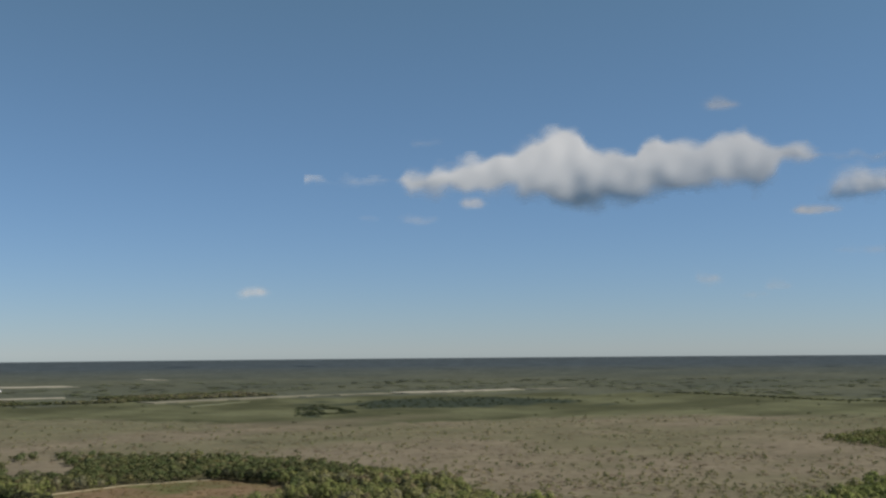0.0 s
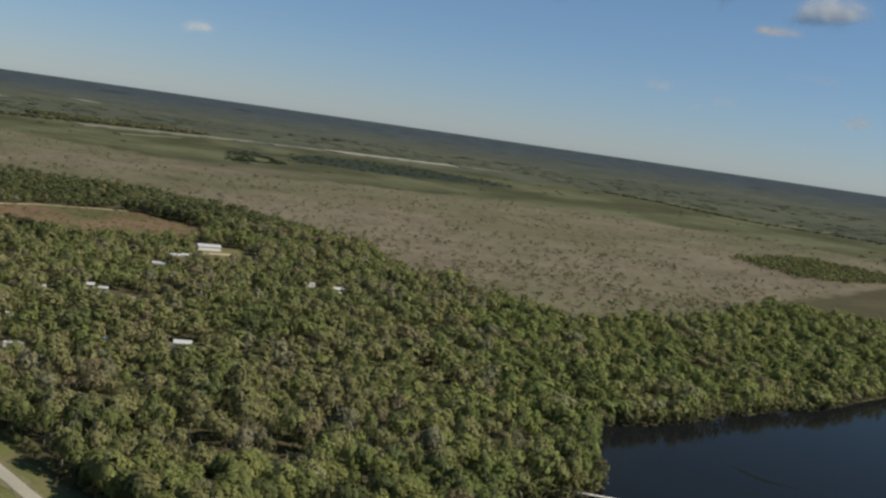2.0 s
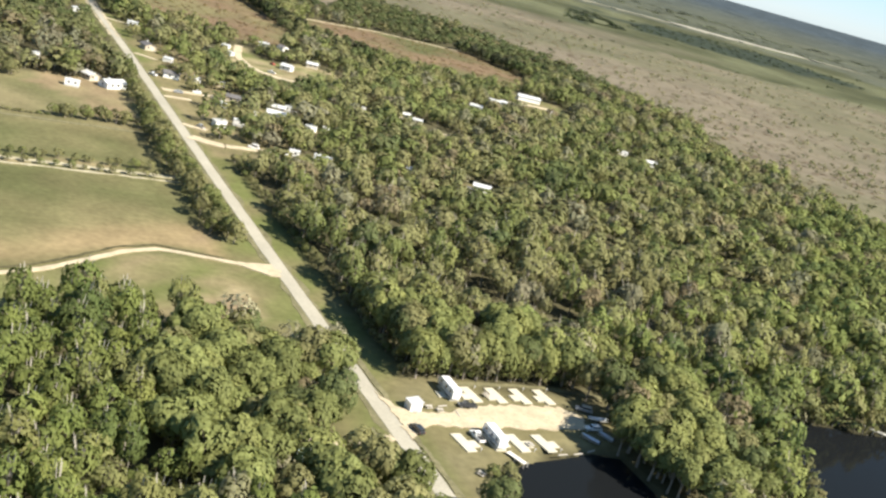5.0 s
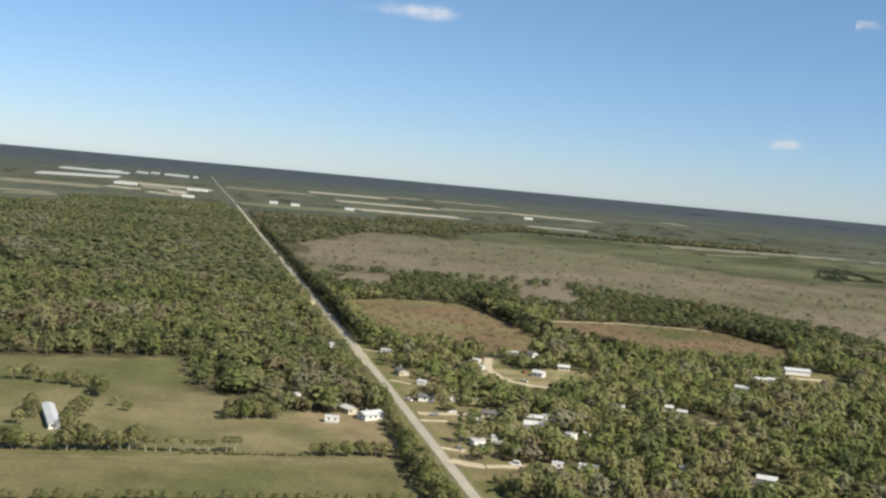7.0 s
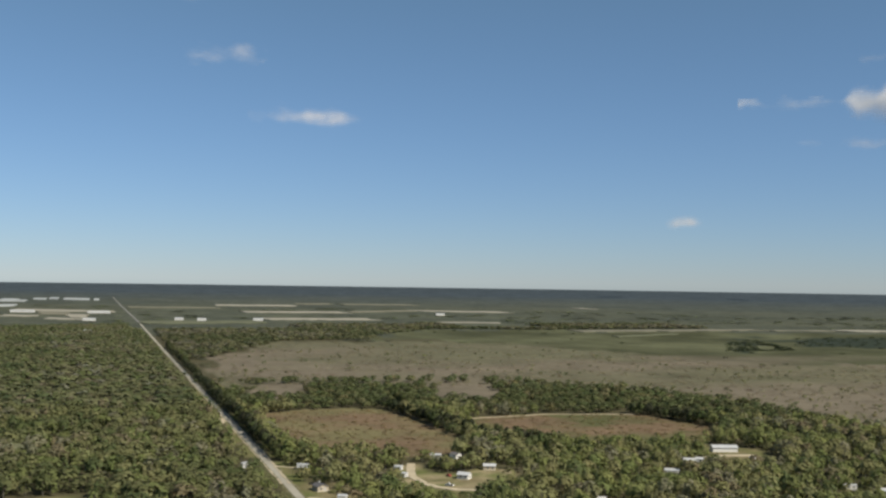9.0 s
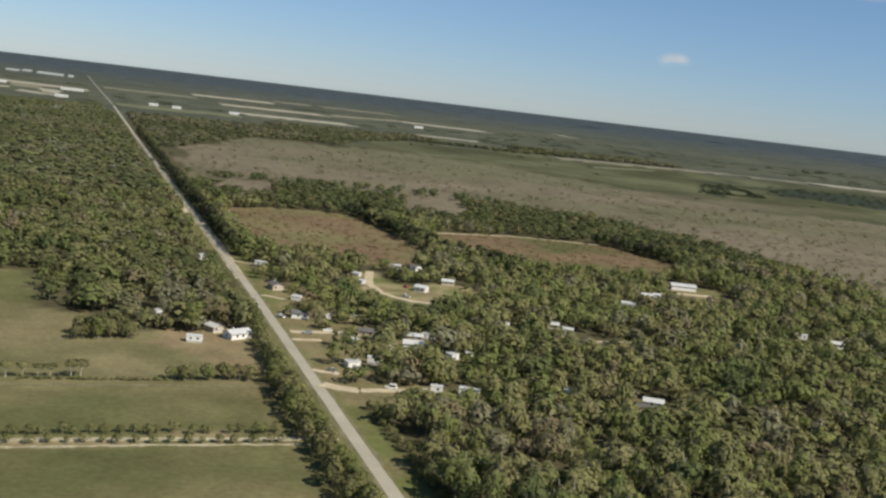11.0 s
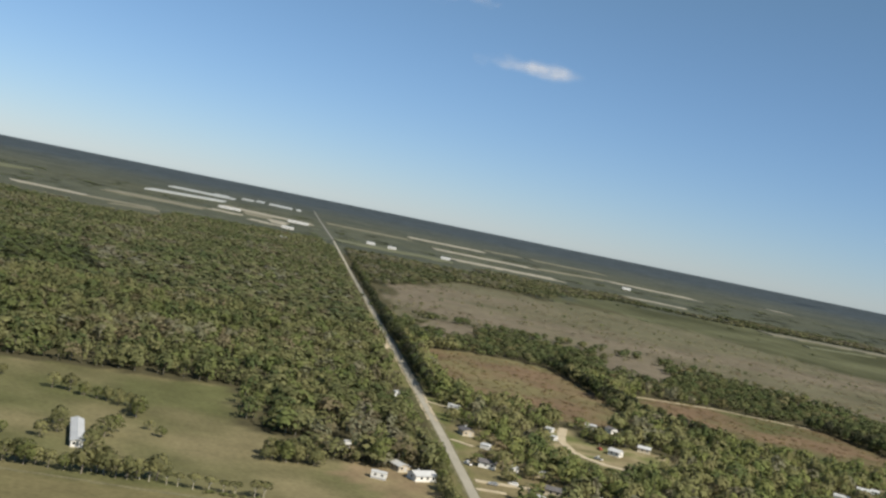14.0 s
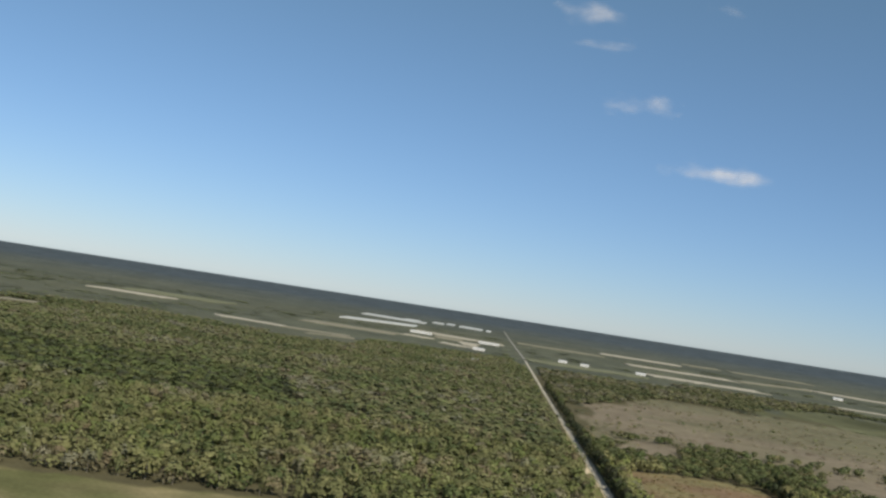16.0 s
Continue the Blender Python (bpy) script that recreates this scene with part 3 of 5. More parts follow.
TINTS = dict(green=(0.150, 0.166, 0.058), olive=(0.190, 0.184, 0.080), dark=(0.100, 0.118, 0.046), brown=(0.190, 0.158, 0.090), grey=(0.205, 0.192, 0.118), pine=(0.118, 0.135, 0.054),
             scrub=(0.120, 0.098, 0.062), young=(0.190, 0.202, 0.070), shrub=(0.140, 0.142, 0.060), gloom=(0.062, 0.070, 0.038))


def leaf_cloud(r, count, card, lobes, low=0.12, rough=0.3, lift=0.0):
    """Leaf sprays of a crown of unit radius and height 1: centres, two half-axes and the way that each faces.
    The crown is a heap of billows, high ones in its middle and low ones round its skirt. lift: how far all turn up to the sky."""
    ang, out = np.arange(lobes) * 2.4 + r.uniform(-0.5, 0.5, lobes), np.sqrt((np.arange(lobes) + 0.3) / lobes) * r.uniform(0.5, 0.74, lobes)
    wide = r.uniform(0.30, 0.52, lobes) * min(1.3, (9 / lobes) ** 0.4)
    high = wide * r.uniform(0.42, 0.62, lobes)
    top = 1.0 - 0.42 * out ** 2 - r.uniform(0, 0.2, lobes)
    c = np.stack([np.cos(ang) * out, np.sin(ang) * out, np.maximum(top - high, low + high * 0.8)], 1)
    axes = np.stack([wide, wide, high], 1)
    n = count * 4
    which = r.integers(0, lobes, n)
    way = r.normal(size=(n, 3))
    way[:, 2] += 0.35
    way /= np.linalg.norm(way, axis=1, keepdims=True)
    at = c[which] + way * axes[which] * r.uniform(0.78, 1.1, n)[:, None]
    # sprays deep inside another billow are left out
    gap = np.linalg.norm((at[:, None, :] - c[None]) / axes[None], axis=2)
    gap[np.arange(n), which] = 9
    order = np.argsort(gap.min(1) < 0.85, kind="stable")[:count]
    at, way = at[order], way[order]
    at[:, 2] = np.maximum(at[:, 2], low + r.uniform(0, 0.1, count))
    away = (at - (0, 0, 0.45)) * (1, 1, 1.3)
    away /= np.linalg.norm(away, axis=1, keepdims=True)
    face = (way * 0.62 + away * 0.38 + (0, 0, 0.10)) * (1 - lift) + np.array((0, 0, lift))
    face /= np.linalg.norm(face, axis=1, keepdims=True)
    nrm = face + r.normal(size=(count, 3)) * rough
    nrm /= np.linalg.norm(nrm, axis=1, keepdims=True)
    # the sprays hang: their long axis runs more down than across
    hang = r.normal(size=(count, 3)) * 0.9 + (0, 0, 1)
    a = hang - nrm * (hang * nrm).sum(1, keepdims=True)
    a /= np.linalg.norm(a, axis=1, keepdims=True)
    b = np.cross(nrm, a)
    s = card * r.uniform(0.6, 1.4, count)[:, None] * (1, 1, 0.42)
    return at, a * s * 1.15, b * s * r.uniform(0.55, 0.95, count)[:, None], face * 0.9 + nrm * 0.1


def crown_arrays(cloud):
    """Corners of the sprays as leaf-shaped quads."""
    at, a, b = cloud[:3]
    return np.stack([at - a, at - b * 0.8 + a * 0.15, at + a, at + b * 0.8 + a * 0.1], 1)


def trunk_arrays(height, radius, sides=4):
    """A tapered trunk as quads, for trees that are joined into a wood."""
    ang = np.arange(sides) * 2 * np.pi / sides
    low = np.stack([np.cos(ang) * radius, np.sin(ang) * radius, 0 * ang], 1)
    top = np.stack([np.cos(ang) * radius * 0.4, np.sin(ang) * radius * 0.4, 0 * ang + height], 1)
    return np.stack([low, np.roll(low, -1, 0), np.roll(top, -1, 0), top], 1)


def scatter(poly, space, keep=1.0, holes=(), jitter=0.45):
    """Points spread over a polygon of the map, about space metres apart."""
    px, py = np.array(poly).T
    gx, gy = np.meshgrid(np.arange(px.min(), px.max(), space), np.arange(py.min(), py.max(), space))
    gx = (gx + rng.uniform(-jitter, jitter, gx.shape) * space).ravel()
    gy = (gy + rng.uniform(-jitter, jitter, gy.shape) * space).ravel()
    on = inside(gx, gy, poly) & (rng.random(gx.shape) < keep)
    for h in holes:
        on &= ~inside(gx, gy, h)
    return np.stack([gx, gy], 1)[on]


def along(line, space, off=0.6):
    """Points along a line of the map, about space metres apart."""
    out = []
    for (x, y), (qx, qy) in zip(line[:-1], line[1:]):
        n = max(1, int(math.hypot(qx - x, qy - y) / space))
        out += [(x + (qx - x) * (k + rng.uniform(-0.2, 0.2)) / n + rng.uniform(-off, off), y + (qy - y) * (k + rng.uniform(-0.2, 0.2)) / n + rng.uniform(-off, off)) for k in range(n)]
    return np.array(out)


def pick_tints(n, mix):
    names = list(mix)
    w = np.array([mix[k] for k in names], float)
    base = np.array([TINTS[k] for k in names])[rng.choice(len(names), n, p=w / w.sum())]
    return base * rng.uniform(0.78, 1.22, (n, 1)) * rng.uniform(0.93, 1.07, (n, 3))


def patchy_tints(p, mix, size=38.0):
    """Tints that come in patches: the kinds of the mix follow one another over a soft noise of the plan."""
    names = list(mix)
    edges = np.cumsum([mix[k] for k in names]) / sum(mix.values())
    f = 0.55 * wobble(p[:, 0], p[:, 1], size, 11) + 0.3 * wobble(p[:, 0], p[:, 1], size * 0.3, 12) + rng.normal(size=len(p)) * 0.36
    rank = np.argsort(np.argsort(f)) / max(len(f), 1)
    base = np.array([TINTS[k] for k in names])[np.searchsorted(edges, rank).clip(0, len(names) - 1)]
    return base * rng.uniform(0.88, 1.12, (len(p), 1)) * rng.uniform(0.97, 1.03, (len(p), 3))


def branch_arrays(r, count):
    """Thin bare branches that show between the leaves."""
    ang, out, z = r.uniform(0, 2 * np.pi, count), r.uniform(0.15, 0.75, count), r.uniform(0.3, 0.6, count)
    a = np.stack([0 * ang, 0 * ang, z], 1)
    b = np.stack([np.cos(ang) * out, np.sin(ang) * out, r.uniform(0.72, 1.02, count)], 1)
    s = np.stack([-np.sin(ang), np.cos(ang), 0 * ang], 1) * 0.028
    return np.stack([a - s, a + s, b + s * 0.5, b - s * 0.5], 1)


def wood(name, label, points, heights, widths, tints, cards, card, lobes, variants=8, trunk=True, low=0.14, category="woodland", branches=0, rough=0.16, lift=0.0, bark=(0.23, 0.21, 0.17)):
    """Many trees joined into one stretch of woodland. lift: how far the sprays turn up to the sky."""
    r = np.random.default_rng(len(points))
    clouds = [leaf_cloud(r, cards, card, lobes, low=low, rough=rough, lift=lift) for _ in range(variants)]
    forms = [crown_arrays(c) for c in clouds]
    stem = trunk_arrays(0.75, 0.045)
    if branches:
        stem = np.concatenate([stem, branch_arrays(r, branches)])
    x, y, z = lie(points[:, 0], points[:, 1])
    n = len(points)
    which, spin = r.integers(0, variants, n), r.uniform(0, 2 * np.pi, n)
    verts, cols, norms = [], [], []
    side = np.cross(stem[:, 1] - stem[:, 0], stem[:, 2] - stem[:, 1])
    side /= np.linalg.norm(side, axis=1, keepdims=True)
    for v in range(variants):
        i = np.where(which == v)[0]
        if not len(i):
            continue
        form = np.concatenate([forms[v], stem]) if trunk else forms[v]
        c, s = np.cos(spin[i])[:, None, None], np.sin(spin[i])[:, None, None]
        w, h = widths[i][:, None, None], heights[i][:, None, None]
        fx, fy, fz = form[None, ..., 0], form[None, ..., 1], form[None, ..., 2]
        p = np.stack([(fx * c - fy * s) * w + x[i][:, None, None], (fx * s + fy * c) * w + y[i][:, None, None], fz * h + z[i][:, None, None] - 0.2], -1)
        verts.append(p.reshape(-1, 3))
        f = np.repeat(np.concatenate([clouds[v][3], side]) if trunk else clouds[v][3], 4, 0)[None]
        c, s = c[..., 0], s[..., 0]
        norms.append(np.stack([f[..., 0] * c - f[..., 1] * s, f[..., 0] * s + f[..., 1] * c, f[..., 2] + 0 * c], -1).reshape(-1, 3))
        col = np.repeat(tints[i][:, None, :], form.shape[0] * 4, 1)
        if trunk:
            col[:, len(forms[v]) * 4:] = bark
        cols.append(col.reshape(-1, 3))
    verts, cols = np.concatenate(verts), np.concatenate(cols)
    me = quad_mesh(name, verts, np.arange(len(verts)).reshape(-1, 4), MAT["leaf"], cols, faces=np.concatenate(norms))
    return tagged(new(name, me), label, category, kind="stuff")


def distance(p):
    return np.hypot(p[:, 0] - CX, p[:, 1] - CY)


def clear_of_strips(p, margin=9.5):
    """Drops points on the road."""
    x = np.interp(p[:, 1], [q[1] for q in ROAD], [q[0] for q in ROAD])
    return p[np.abs(p[:, 0] - x) > margin]


def with_gaps(p, share, reach):
    """Drops the trees round some chosen ones, so that dark gaps open in the canopy."""
    out = np.ones(len(p), bool)
    for x, y in p[rng.random(len(p)) < share]:
        r = reach * rng.uniform(0.6, 1.25)
        out &= (np.abs(p[:, 0] - x) + np.abs(p[:, 1] - y) * 0.8) > r
    return p[out]


def sizes(n, h0, h1, w0, w1):
    h = rng.uniform(h0, h1, n)
    return h, rng.uniform(w0, w1, n) * (0.6 + 0.4 * h / h1)


FAR_EAST = [(12, 1580), (60, 1640), (240, 2080), (420, 2120), (500, 2300), (700, 2560), (1250, 2450), (1500, 2380), (1500, 2800), (900, 2860), (380, 2960), (14, 2880)]
LOW_SPOTS = [(-47, 538, 5), (-9, 699, 6)] + [(x, y, r * 0.75) for x, y, r in SPOTS if x > 15] + [(91, 618, 12), (101, 602, 11), (87, 640, 10), (92, 668, 8), (118, 640, 14), (128, 706, 14), (342, 690, 14), (172, 518, 9), (190, 517, 9), (205, 518, 6), (26, 516, 8), (16, 446, 7), (340, 668, 14), (320, 660, 12)]


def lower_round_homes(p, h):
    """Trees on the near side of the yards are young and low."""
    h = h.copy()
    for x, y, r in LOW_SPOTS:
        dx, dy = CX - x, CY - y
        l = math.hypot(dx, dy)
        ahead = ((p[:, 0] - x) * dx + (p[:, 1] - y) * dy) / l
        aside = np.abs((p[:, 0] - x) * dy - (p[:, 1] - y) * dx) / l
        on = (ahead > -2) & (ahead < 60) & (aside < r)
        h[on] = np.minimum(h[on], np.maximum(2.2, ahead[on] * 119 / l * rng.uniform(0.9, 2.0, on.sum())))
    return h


LEAFY = dict(dark=0.9, green=5.4, young=3.0, olive=3.6, brown=0.25, grey=0.35)
DULL = dict(dark=0.9, green=3.2, young=1.2, olive=5.4, brown=0.6, grey=1.0)
WESTERN = dict(dark=1.2, shrub=3.4, green=2.2, olive=4.2, brown=0.9, grey=0.8)
PLANTATION = [(-900, 1240), (-640, 1300), (-330, 1290), (-270, 1130), (-285, 1020), (-380, 980), (-800, 1030)]


def east_tints(p):
    """Dull olive woods beside the road and round the homes, lush green ones along the lake."""
    green = (p[:, 1] < 228 + 0.75 * (p[:, 0] - 110) + 22 * wobble(p[:, 0], p[:, 1], 30, 51) + 14 * rng.normal(size=len(p)))[:, None]
    return np.where(green, patchy_tints(p, LEAFY) * (1.04, 1.10, 1.02), patchy_tints(p, DULL) * (1.01, 1.03, 1.04))


def build_woods():
    openings = [CLEARING_A, CLEARING_B, YARD_A, CAMP, LAKE, INLET]
    east = np.concatenate([scatter(EAST_WOOD, 6.9, 0.95, openings + [HOMES, EAST_YARDS] + OPEN_SPOTS), scatter(HOMES, 7.0, 0.86, OPEN_SPOTS), scatter(EAST_YARDS, 9, 0.34, OPEN_SPOTS), scatter(SPIT, 6.6, 1.0, openings), along([(23.5, 216), (23, 300), (23, 402)], 4.0, 1.2), along([(18, 207), (26, 206.5), (50, 206), (78, 203.5)], 3.6, 0.8), [(74, 196), (79, 192), (76, 187), (80, 181), (75, 178), (72, 174), (66, 167), (68, 161), (67.5, 155), (69, 149), (70, 168), (72, 163), (71, 156)],
                           along([(92, 194), (128, 183), (150, 192), (178, 184), (206, 199), (262, 243), (290, 237), (320, 229), (362, 229), (412, 224), (440, 216), (486, 219), (640, 212)], 4.5, 1.2)])
    east = east[distance(east) < 1000]
    east = np.concatenate([clear_of_strips(east[east[:, 1] < 400], 16.5), clear_of_strips(east[east[:, 1] >= 400], 10.5)])
    west_near = np.concatenate([clear_of_strips(scatter(NEAR_WOOD, 6.4, 1.0), 7), [(12, 138)]])
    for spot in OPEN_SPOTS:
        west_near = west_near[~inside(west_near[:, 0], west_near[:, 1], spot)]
    near = np.concatenate([east[distance(east) < 400], west_near])
    near = np.concatenate([with_gaps(near[near[:, 1] >= 212], 0.055, 8.0), near[near[:, 1] < 212]])
    near = near[(rng.random(len(near)) < 0.84) | (near[:, 0] < 20)]
    # the trees round the camping ground stand as single trees
    order = np.argsort(np.hypot((near[:, 0] - 25) * 0.8, near[:, 1] - 175))
    singles, near = near[order[:190]], near[order[190:]]
    mid = east[distance(east) >= 400]
    mid = with_gaps(mid[rng.random(len(mid)) < 0.92], 0.025, 9.5)
    close = near[near[:, 0] < 16]
    h, w = sizes(len(close), 8, 17, 3.6, 6.6)
    wood("woodland_close", "lush green broadleaf wood with pale trunks beside the road", close, h, np.minimum(w, h * 0.62), patchy_tints(close, dict(dark=1.0, green=5.6, young=2.2, olive=3.0, brown=0.3, grey=1.0)) * (0.94, 1.01, 0.86), 430, 0.104, 11, branches=14, rough=0.26, bark=(0.38, 0.35, 0.29))
    near = near[near[:, 0] >= 16]
    h, w = sizes(len(near), 6, 18.5, 2.9, 7.8)
    h = lower_round_homes(near, h)
    w = np.minimum(w, h * 0.66)
    wood("woodland", "sunlit green broadleaf canopy with grey bare crowns beside the lake", near, h, w, east_tints(near), 240, 0.136, 10, branches=9, rough=0.22, bark=(0.34, 0.31, 0.255))
    h, w = sizes(len(mid), 5, 15, 3.4, 7.4)
    h = lower_round_homes(mid, h)
    w = np.minimum(w, h * 0.8)
    wood("woodland_beyond", "mixed olive and brown woodland canopy around scattered homes", mid, h, w, east_tints(mid), 66, 0.235, 5, branches=1, rough=0.08, lift=0.1)
    west = clear_of_strips(scatter(WEST_WOOD, 7.6, 0.95, [PLANTATION, [(-54, 480), (-2, 452), (-2, 507), (-20, 516), (-52, 500)]] + OPEN_SPOTS + FAR_CLEAR), 11)
    a, b = west[distance(west) < 1000], west[distance(west) >= 1000]
    a = with_gaps(a[rng.random(len(a)) < 0.86], 0.02, 9.0)
    h, w = sizes(len(a), 6, 15, 3.6, 8.0)
    h = lower_round_homes(a, h)
    w = np.minimum(w, h * 0.8)
    wood("woodland_west", "olive-brown woodland with many leafless grey crowns", a, h, w, patchy_tints(a, WESTERN, 55) * (0.90, 0.94, 0.96), 54, 0.255, 5, rough=0.06, lift=0.32)
    b = b[rng.random(len(b)) < 0.42]
    h, w = sizes(len(b), 7, 11, 6, 8.5)
    # haze is put into the leaf colour: less red, more blue
    wood("woodland_west_far", "dull olive-brown woodland with haze in its tint, running to the horizon", b, h, w, patchy_tints(b, WESTERN, 90) * (0.88, 0.93, 1.06), 14, 0.44, 3, trunk=False, rough=0.05, lift=0.45)
    stand = scatter(PLANTATION, 11, 1.0)
    h, w = sizes(len(stand), 8, 9, 7.5, 9)
    wood("pine_plantation", "even dark olive stand of young planted pines", stand, h, w, pick_tints(len(stand), dict(dark=3, gloom=1.5)), 22, 0.36, 4, trunk=False)
    band = clear_of_strips(scatter([p for p in EAST_WOOD if p[1] > 500] + [(16, 700), (400, 640)], 9.5, 0.95, openings + PALE_GAPS), 12)
    band = np.concatenate([band[distance(band) >= 1000], along([(30, 1238), (120, 1246), (220, 1238), (300, 1236), (370, 1205), (440, 1160)], 4.5, 22.0)])
    h, w = sizes(len(band), 5, 10, 4.2, 6.6)
    wood("pine_woods", "dark green pine belt before the marsh", band, h, w, pick_tints(len(band), dict(pine=5, dark=2, shrub=1, olive=0.7)) * (0.88, 0.88, 0.92), 62, 0.25, 6, trunk=False, rough=0.1, lift=0.15)
    rows = np.concatenate([along([(192, 1090), (181, 990), (172, 938), (165, 836)], 3.6, 3.0), along([(16, 720), (16.5, 900), (17, 1180)], 4.4, 1.0), along([(402, 770), (408, 840), (380, 915)], 5.0, 4.0), scatter([(168, 740), (190, 790), (230, 745), (205, 715)], 7.0, 0.9)])
    h, w = sizes(len(rows), 9, 14, 3.0, 4.8)
    wood("pine_rows", "tall dark pines in dense rows beside the clearing and the road", rows, h, w, pick_tints(len(rows), dict(pine=3, dark=3, gloom=2)) * 0.72, 70, 0.24, 6, trunk=False, rough=0.1)
    shore = along(LAKE[1:18], 2.3, 1.6)
    h, w = sizes(len(shore), 4, 11, 2.4, 4.4)
    wood("shore_brush", "green and grey brush overhanging the lake's edge", shore, h, w, pick_tints(len(shore), dict(green=3, shrub=3, olive=2, grey=1)), 30, 0.26, 6, low=0.0, category="brush")
    # brown scrub on the marsh with scattered darker bushes
    scrub = scatter(MARSH, 13, 0.8, [EAST_WOOD])
    scrub = scrub[(distance(scrub) < 2300) & (wobble(scrub[:, 0] * 0.6, scrub[:, 1], 45, 21) + rng.normal(size=len(scrub)) * 0.5 > -0.1)]
    h, w = sizes(len(scrub), 0.4, 1.3, 2.5, 6)
    wood("marsh_scrub", "low grey-brown leafless scrub over the marsh", scrub, h, w, pick_tints(len(scrub), dict(scrub=5, grey=2.5, olive=0.8)) * (1.24, 1.16, 1.18), 8, 0.42, 3, trunk=False, low=0.0, category="scrub", lift=0.7)
    bush = scatter(MARSH, 10, 0.75, [EAST_WOOD])
    d, e = distance(bush), np.hypot((bush[:, 0] - 1240) / 120, (bush[:, 1] - 640) / 90)
    thick = np.interp(d, [700, 850, 1000, 1250, 2000], [1.4, 0.9, 0.5, 0.12, 0.03]) * np.clip(1 + 1.1 * wobble(bush[:, 0], bush[:, 1], 60, 8), 0.2, 2) + 0.9 * (e < 1)
    bush = bush[(rng.random(len(bush)) < thick) & (d < 2000)]
    h, w = sizes(len(bush), 1.5, 6, 1.6, 4.6)
    wood("marsh_bushes", "scattered dark green bushes standing in the brown marsh", bush, h, w, pick_tints(len(bush), dict(shrub=4, dark=2, olive=3)), 22, 0.3, 4, trunk=False, low=0.05, category="bushes")
    thicket = scatter([(1120, 590), (1180, 550), (1420, 550), (1420, 740), (1200, 730)], 8, 0.9)
    h, w = sizes(len(thicket), 3, 8, 3.6, 6)
    wood("marsh_thicket", "dense green thicket at the marsh's edge", thicket, h, w, pick_tints(len(thicket), dict(green=3, shrub=3, dark=1)), 24, 0.34, 5, trunk=False, low=0.05, category="bushes")
    brush = np.concatenate([scatter(CLEARING_A, 6.5, 0.6), scatter(CLEARING_B, 6.5, 0.6)])
    h, w = sizes(len(brush), 0.3, 1.2, 1.4, 3.4)
    wood("clearing_brush", "rusty brown brush and stumps on the felled clearing", brush, h, w, pick_tints(len(brush), dict(brown=4, scrub=2, shrub=1.6, olive=1)) * (1.1, 0.92, 0.75), 14, 0.4, 4, trunk=False, low=0.0, category="brush")
    # far belts and clumps over the fen and beyond
    lines = [([(2330, 1830), (2262, 1520), (2170, 1250), (2270, 960)], 14), ([(995, 1707), (1130, 1720), (1215, 1900)], 10)]
    far = [along(line, 4.0, off) for line, off in lines]
    far += [scatter(GREEN_FEN, 60, 0.12, FAR_CLEAR), scatter(DARK_FEN[0], 26, 0.4), scatter(DARK_FEN[1], 15, 0.7)]
    far = np.concatenate(far)
    h, w = sizes(len(far), 2, 5, 5, 9)
    # leaf tints cut to about half, a little less in blue
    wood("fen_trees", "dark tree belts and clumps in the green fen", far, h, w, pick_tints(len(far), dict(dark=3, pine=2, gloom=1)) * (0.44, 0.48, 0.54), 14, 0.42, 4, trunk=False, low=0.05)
    # belts whose shaded side is put into the leaf colour by very dark tints
    dark = np.concatenate([along([(160, 990), (172, 900), (178, 800), (182, 740)], 4.0, 3.5), along([(376, 908), (402, 820), (430, 720), (468, 630)], 4.0, 4.5), along([(16, 1000), (16, 780)], 5.0, 2.0), along([(15, 1900), (14, 1000)], 7.0, 2.5)])
    h, w = sizes(len(dark), 9, 14, 4.0, 5.5)
    wood("dark_tree_belt", "dense tree belt along ditch and road, shade put into its leaf tint", dark, h, w, pick_tints(len(dark), dict(dark=2, gloom=5, pine=1)) * 0.75, 60, 0.24, 6, trunk=False)
    beyond = clear_of_strips(scatter(FAR_EAST, 13, 0.93, FAR_CLEAR), 16)
    h, w = sizes(len(beyond), 5, 10, 7, 10)
    # these tints too are cooled to carry the haze of distance
    wood("woodland_far_east", "dull grey-olive woodland with haze in its tint, beyond the marsh", beyond, h, w, patchy_tints(beyond, dict(grey=2, olive=3, shrub=3, dark=2), 120) * (0.84, 0.85, 0.98), 14, 0.42, 4, trunk=False, lift=0.4)
    # woods that run to the horizon, thinned out with distance
    n = 5000
    bearing, d = np.radians(rng.uniform(-34, 78, n)), 1 / rng.uniform(1 / 4600, 1 / 1500, n)
    back = np.stack([CX + np.sin(bearing) * d, CY + np.cos(bearing) * d], 1)
    keep = wobble(back[:, 0] * 0.5, back[:, 1], 170, 4) > -0.5
    for poly in [MARSH, GREEN_FEN, EAST_WOOD, WEST_WOOD, FAR_EAST] + FAR_CLEAR:
        keep &= ~inside(back[:, 0], back[:, 1], poly)
    back = clear_of_strips(back[keep], 30)
    h, w = sizes(len(back), 0.9, 1.8, 0.6, 1.0)
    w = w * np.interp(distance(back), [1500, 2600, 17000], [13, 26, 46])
    # the tints are raised most in blue: haze of distance put into the leaves
    wood("far_woods", "dull green woods, blued with distance haze, stretching to the flat horizon", back, h, w, patchy_tints(back, dict(gloom=2, dark=3, pine=2), 300) * (1.2, 1.2, 1.5), 7, 0.5, 3, trunk=False, low=0.05, lift=0.5)
    return singles


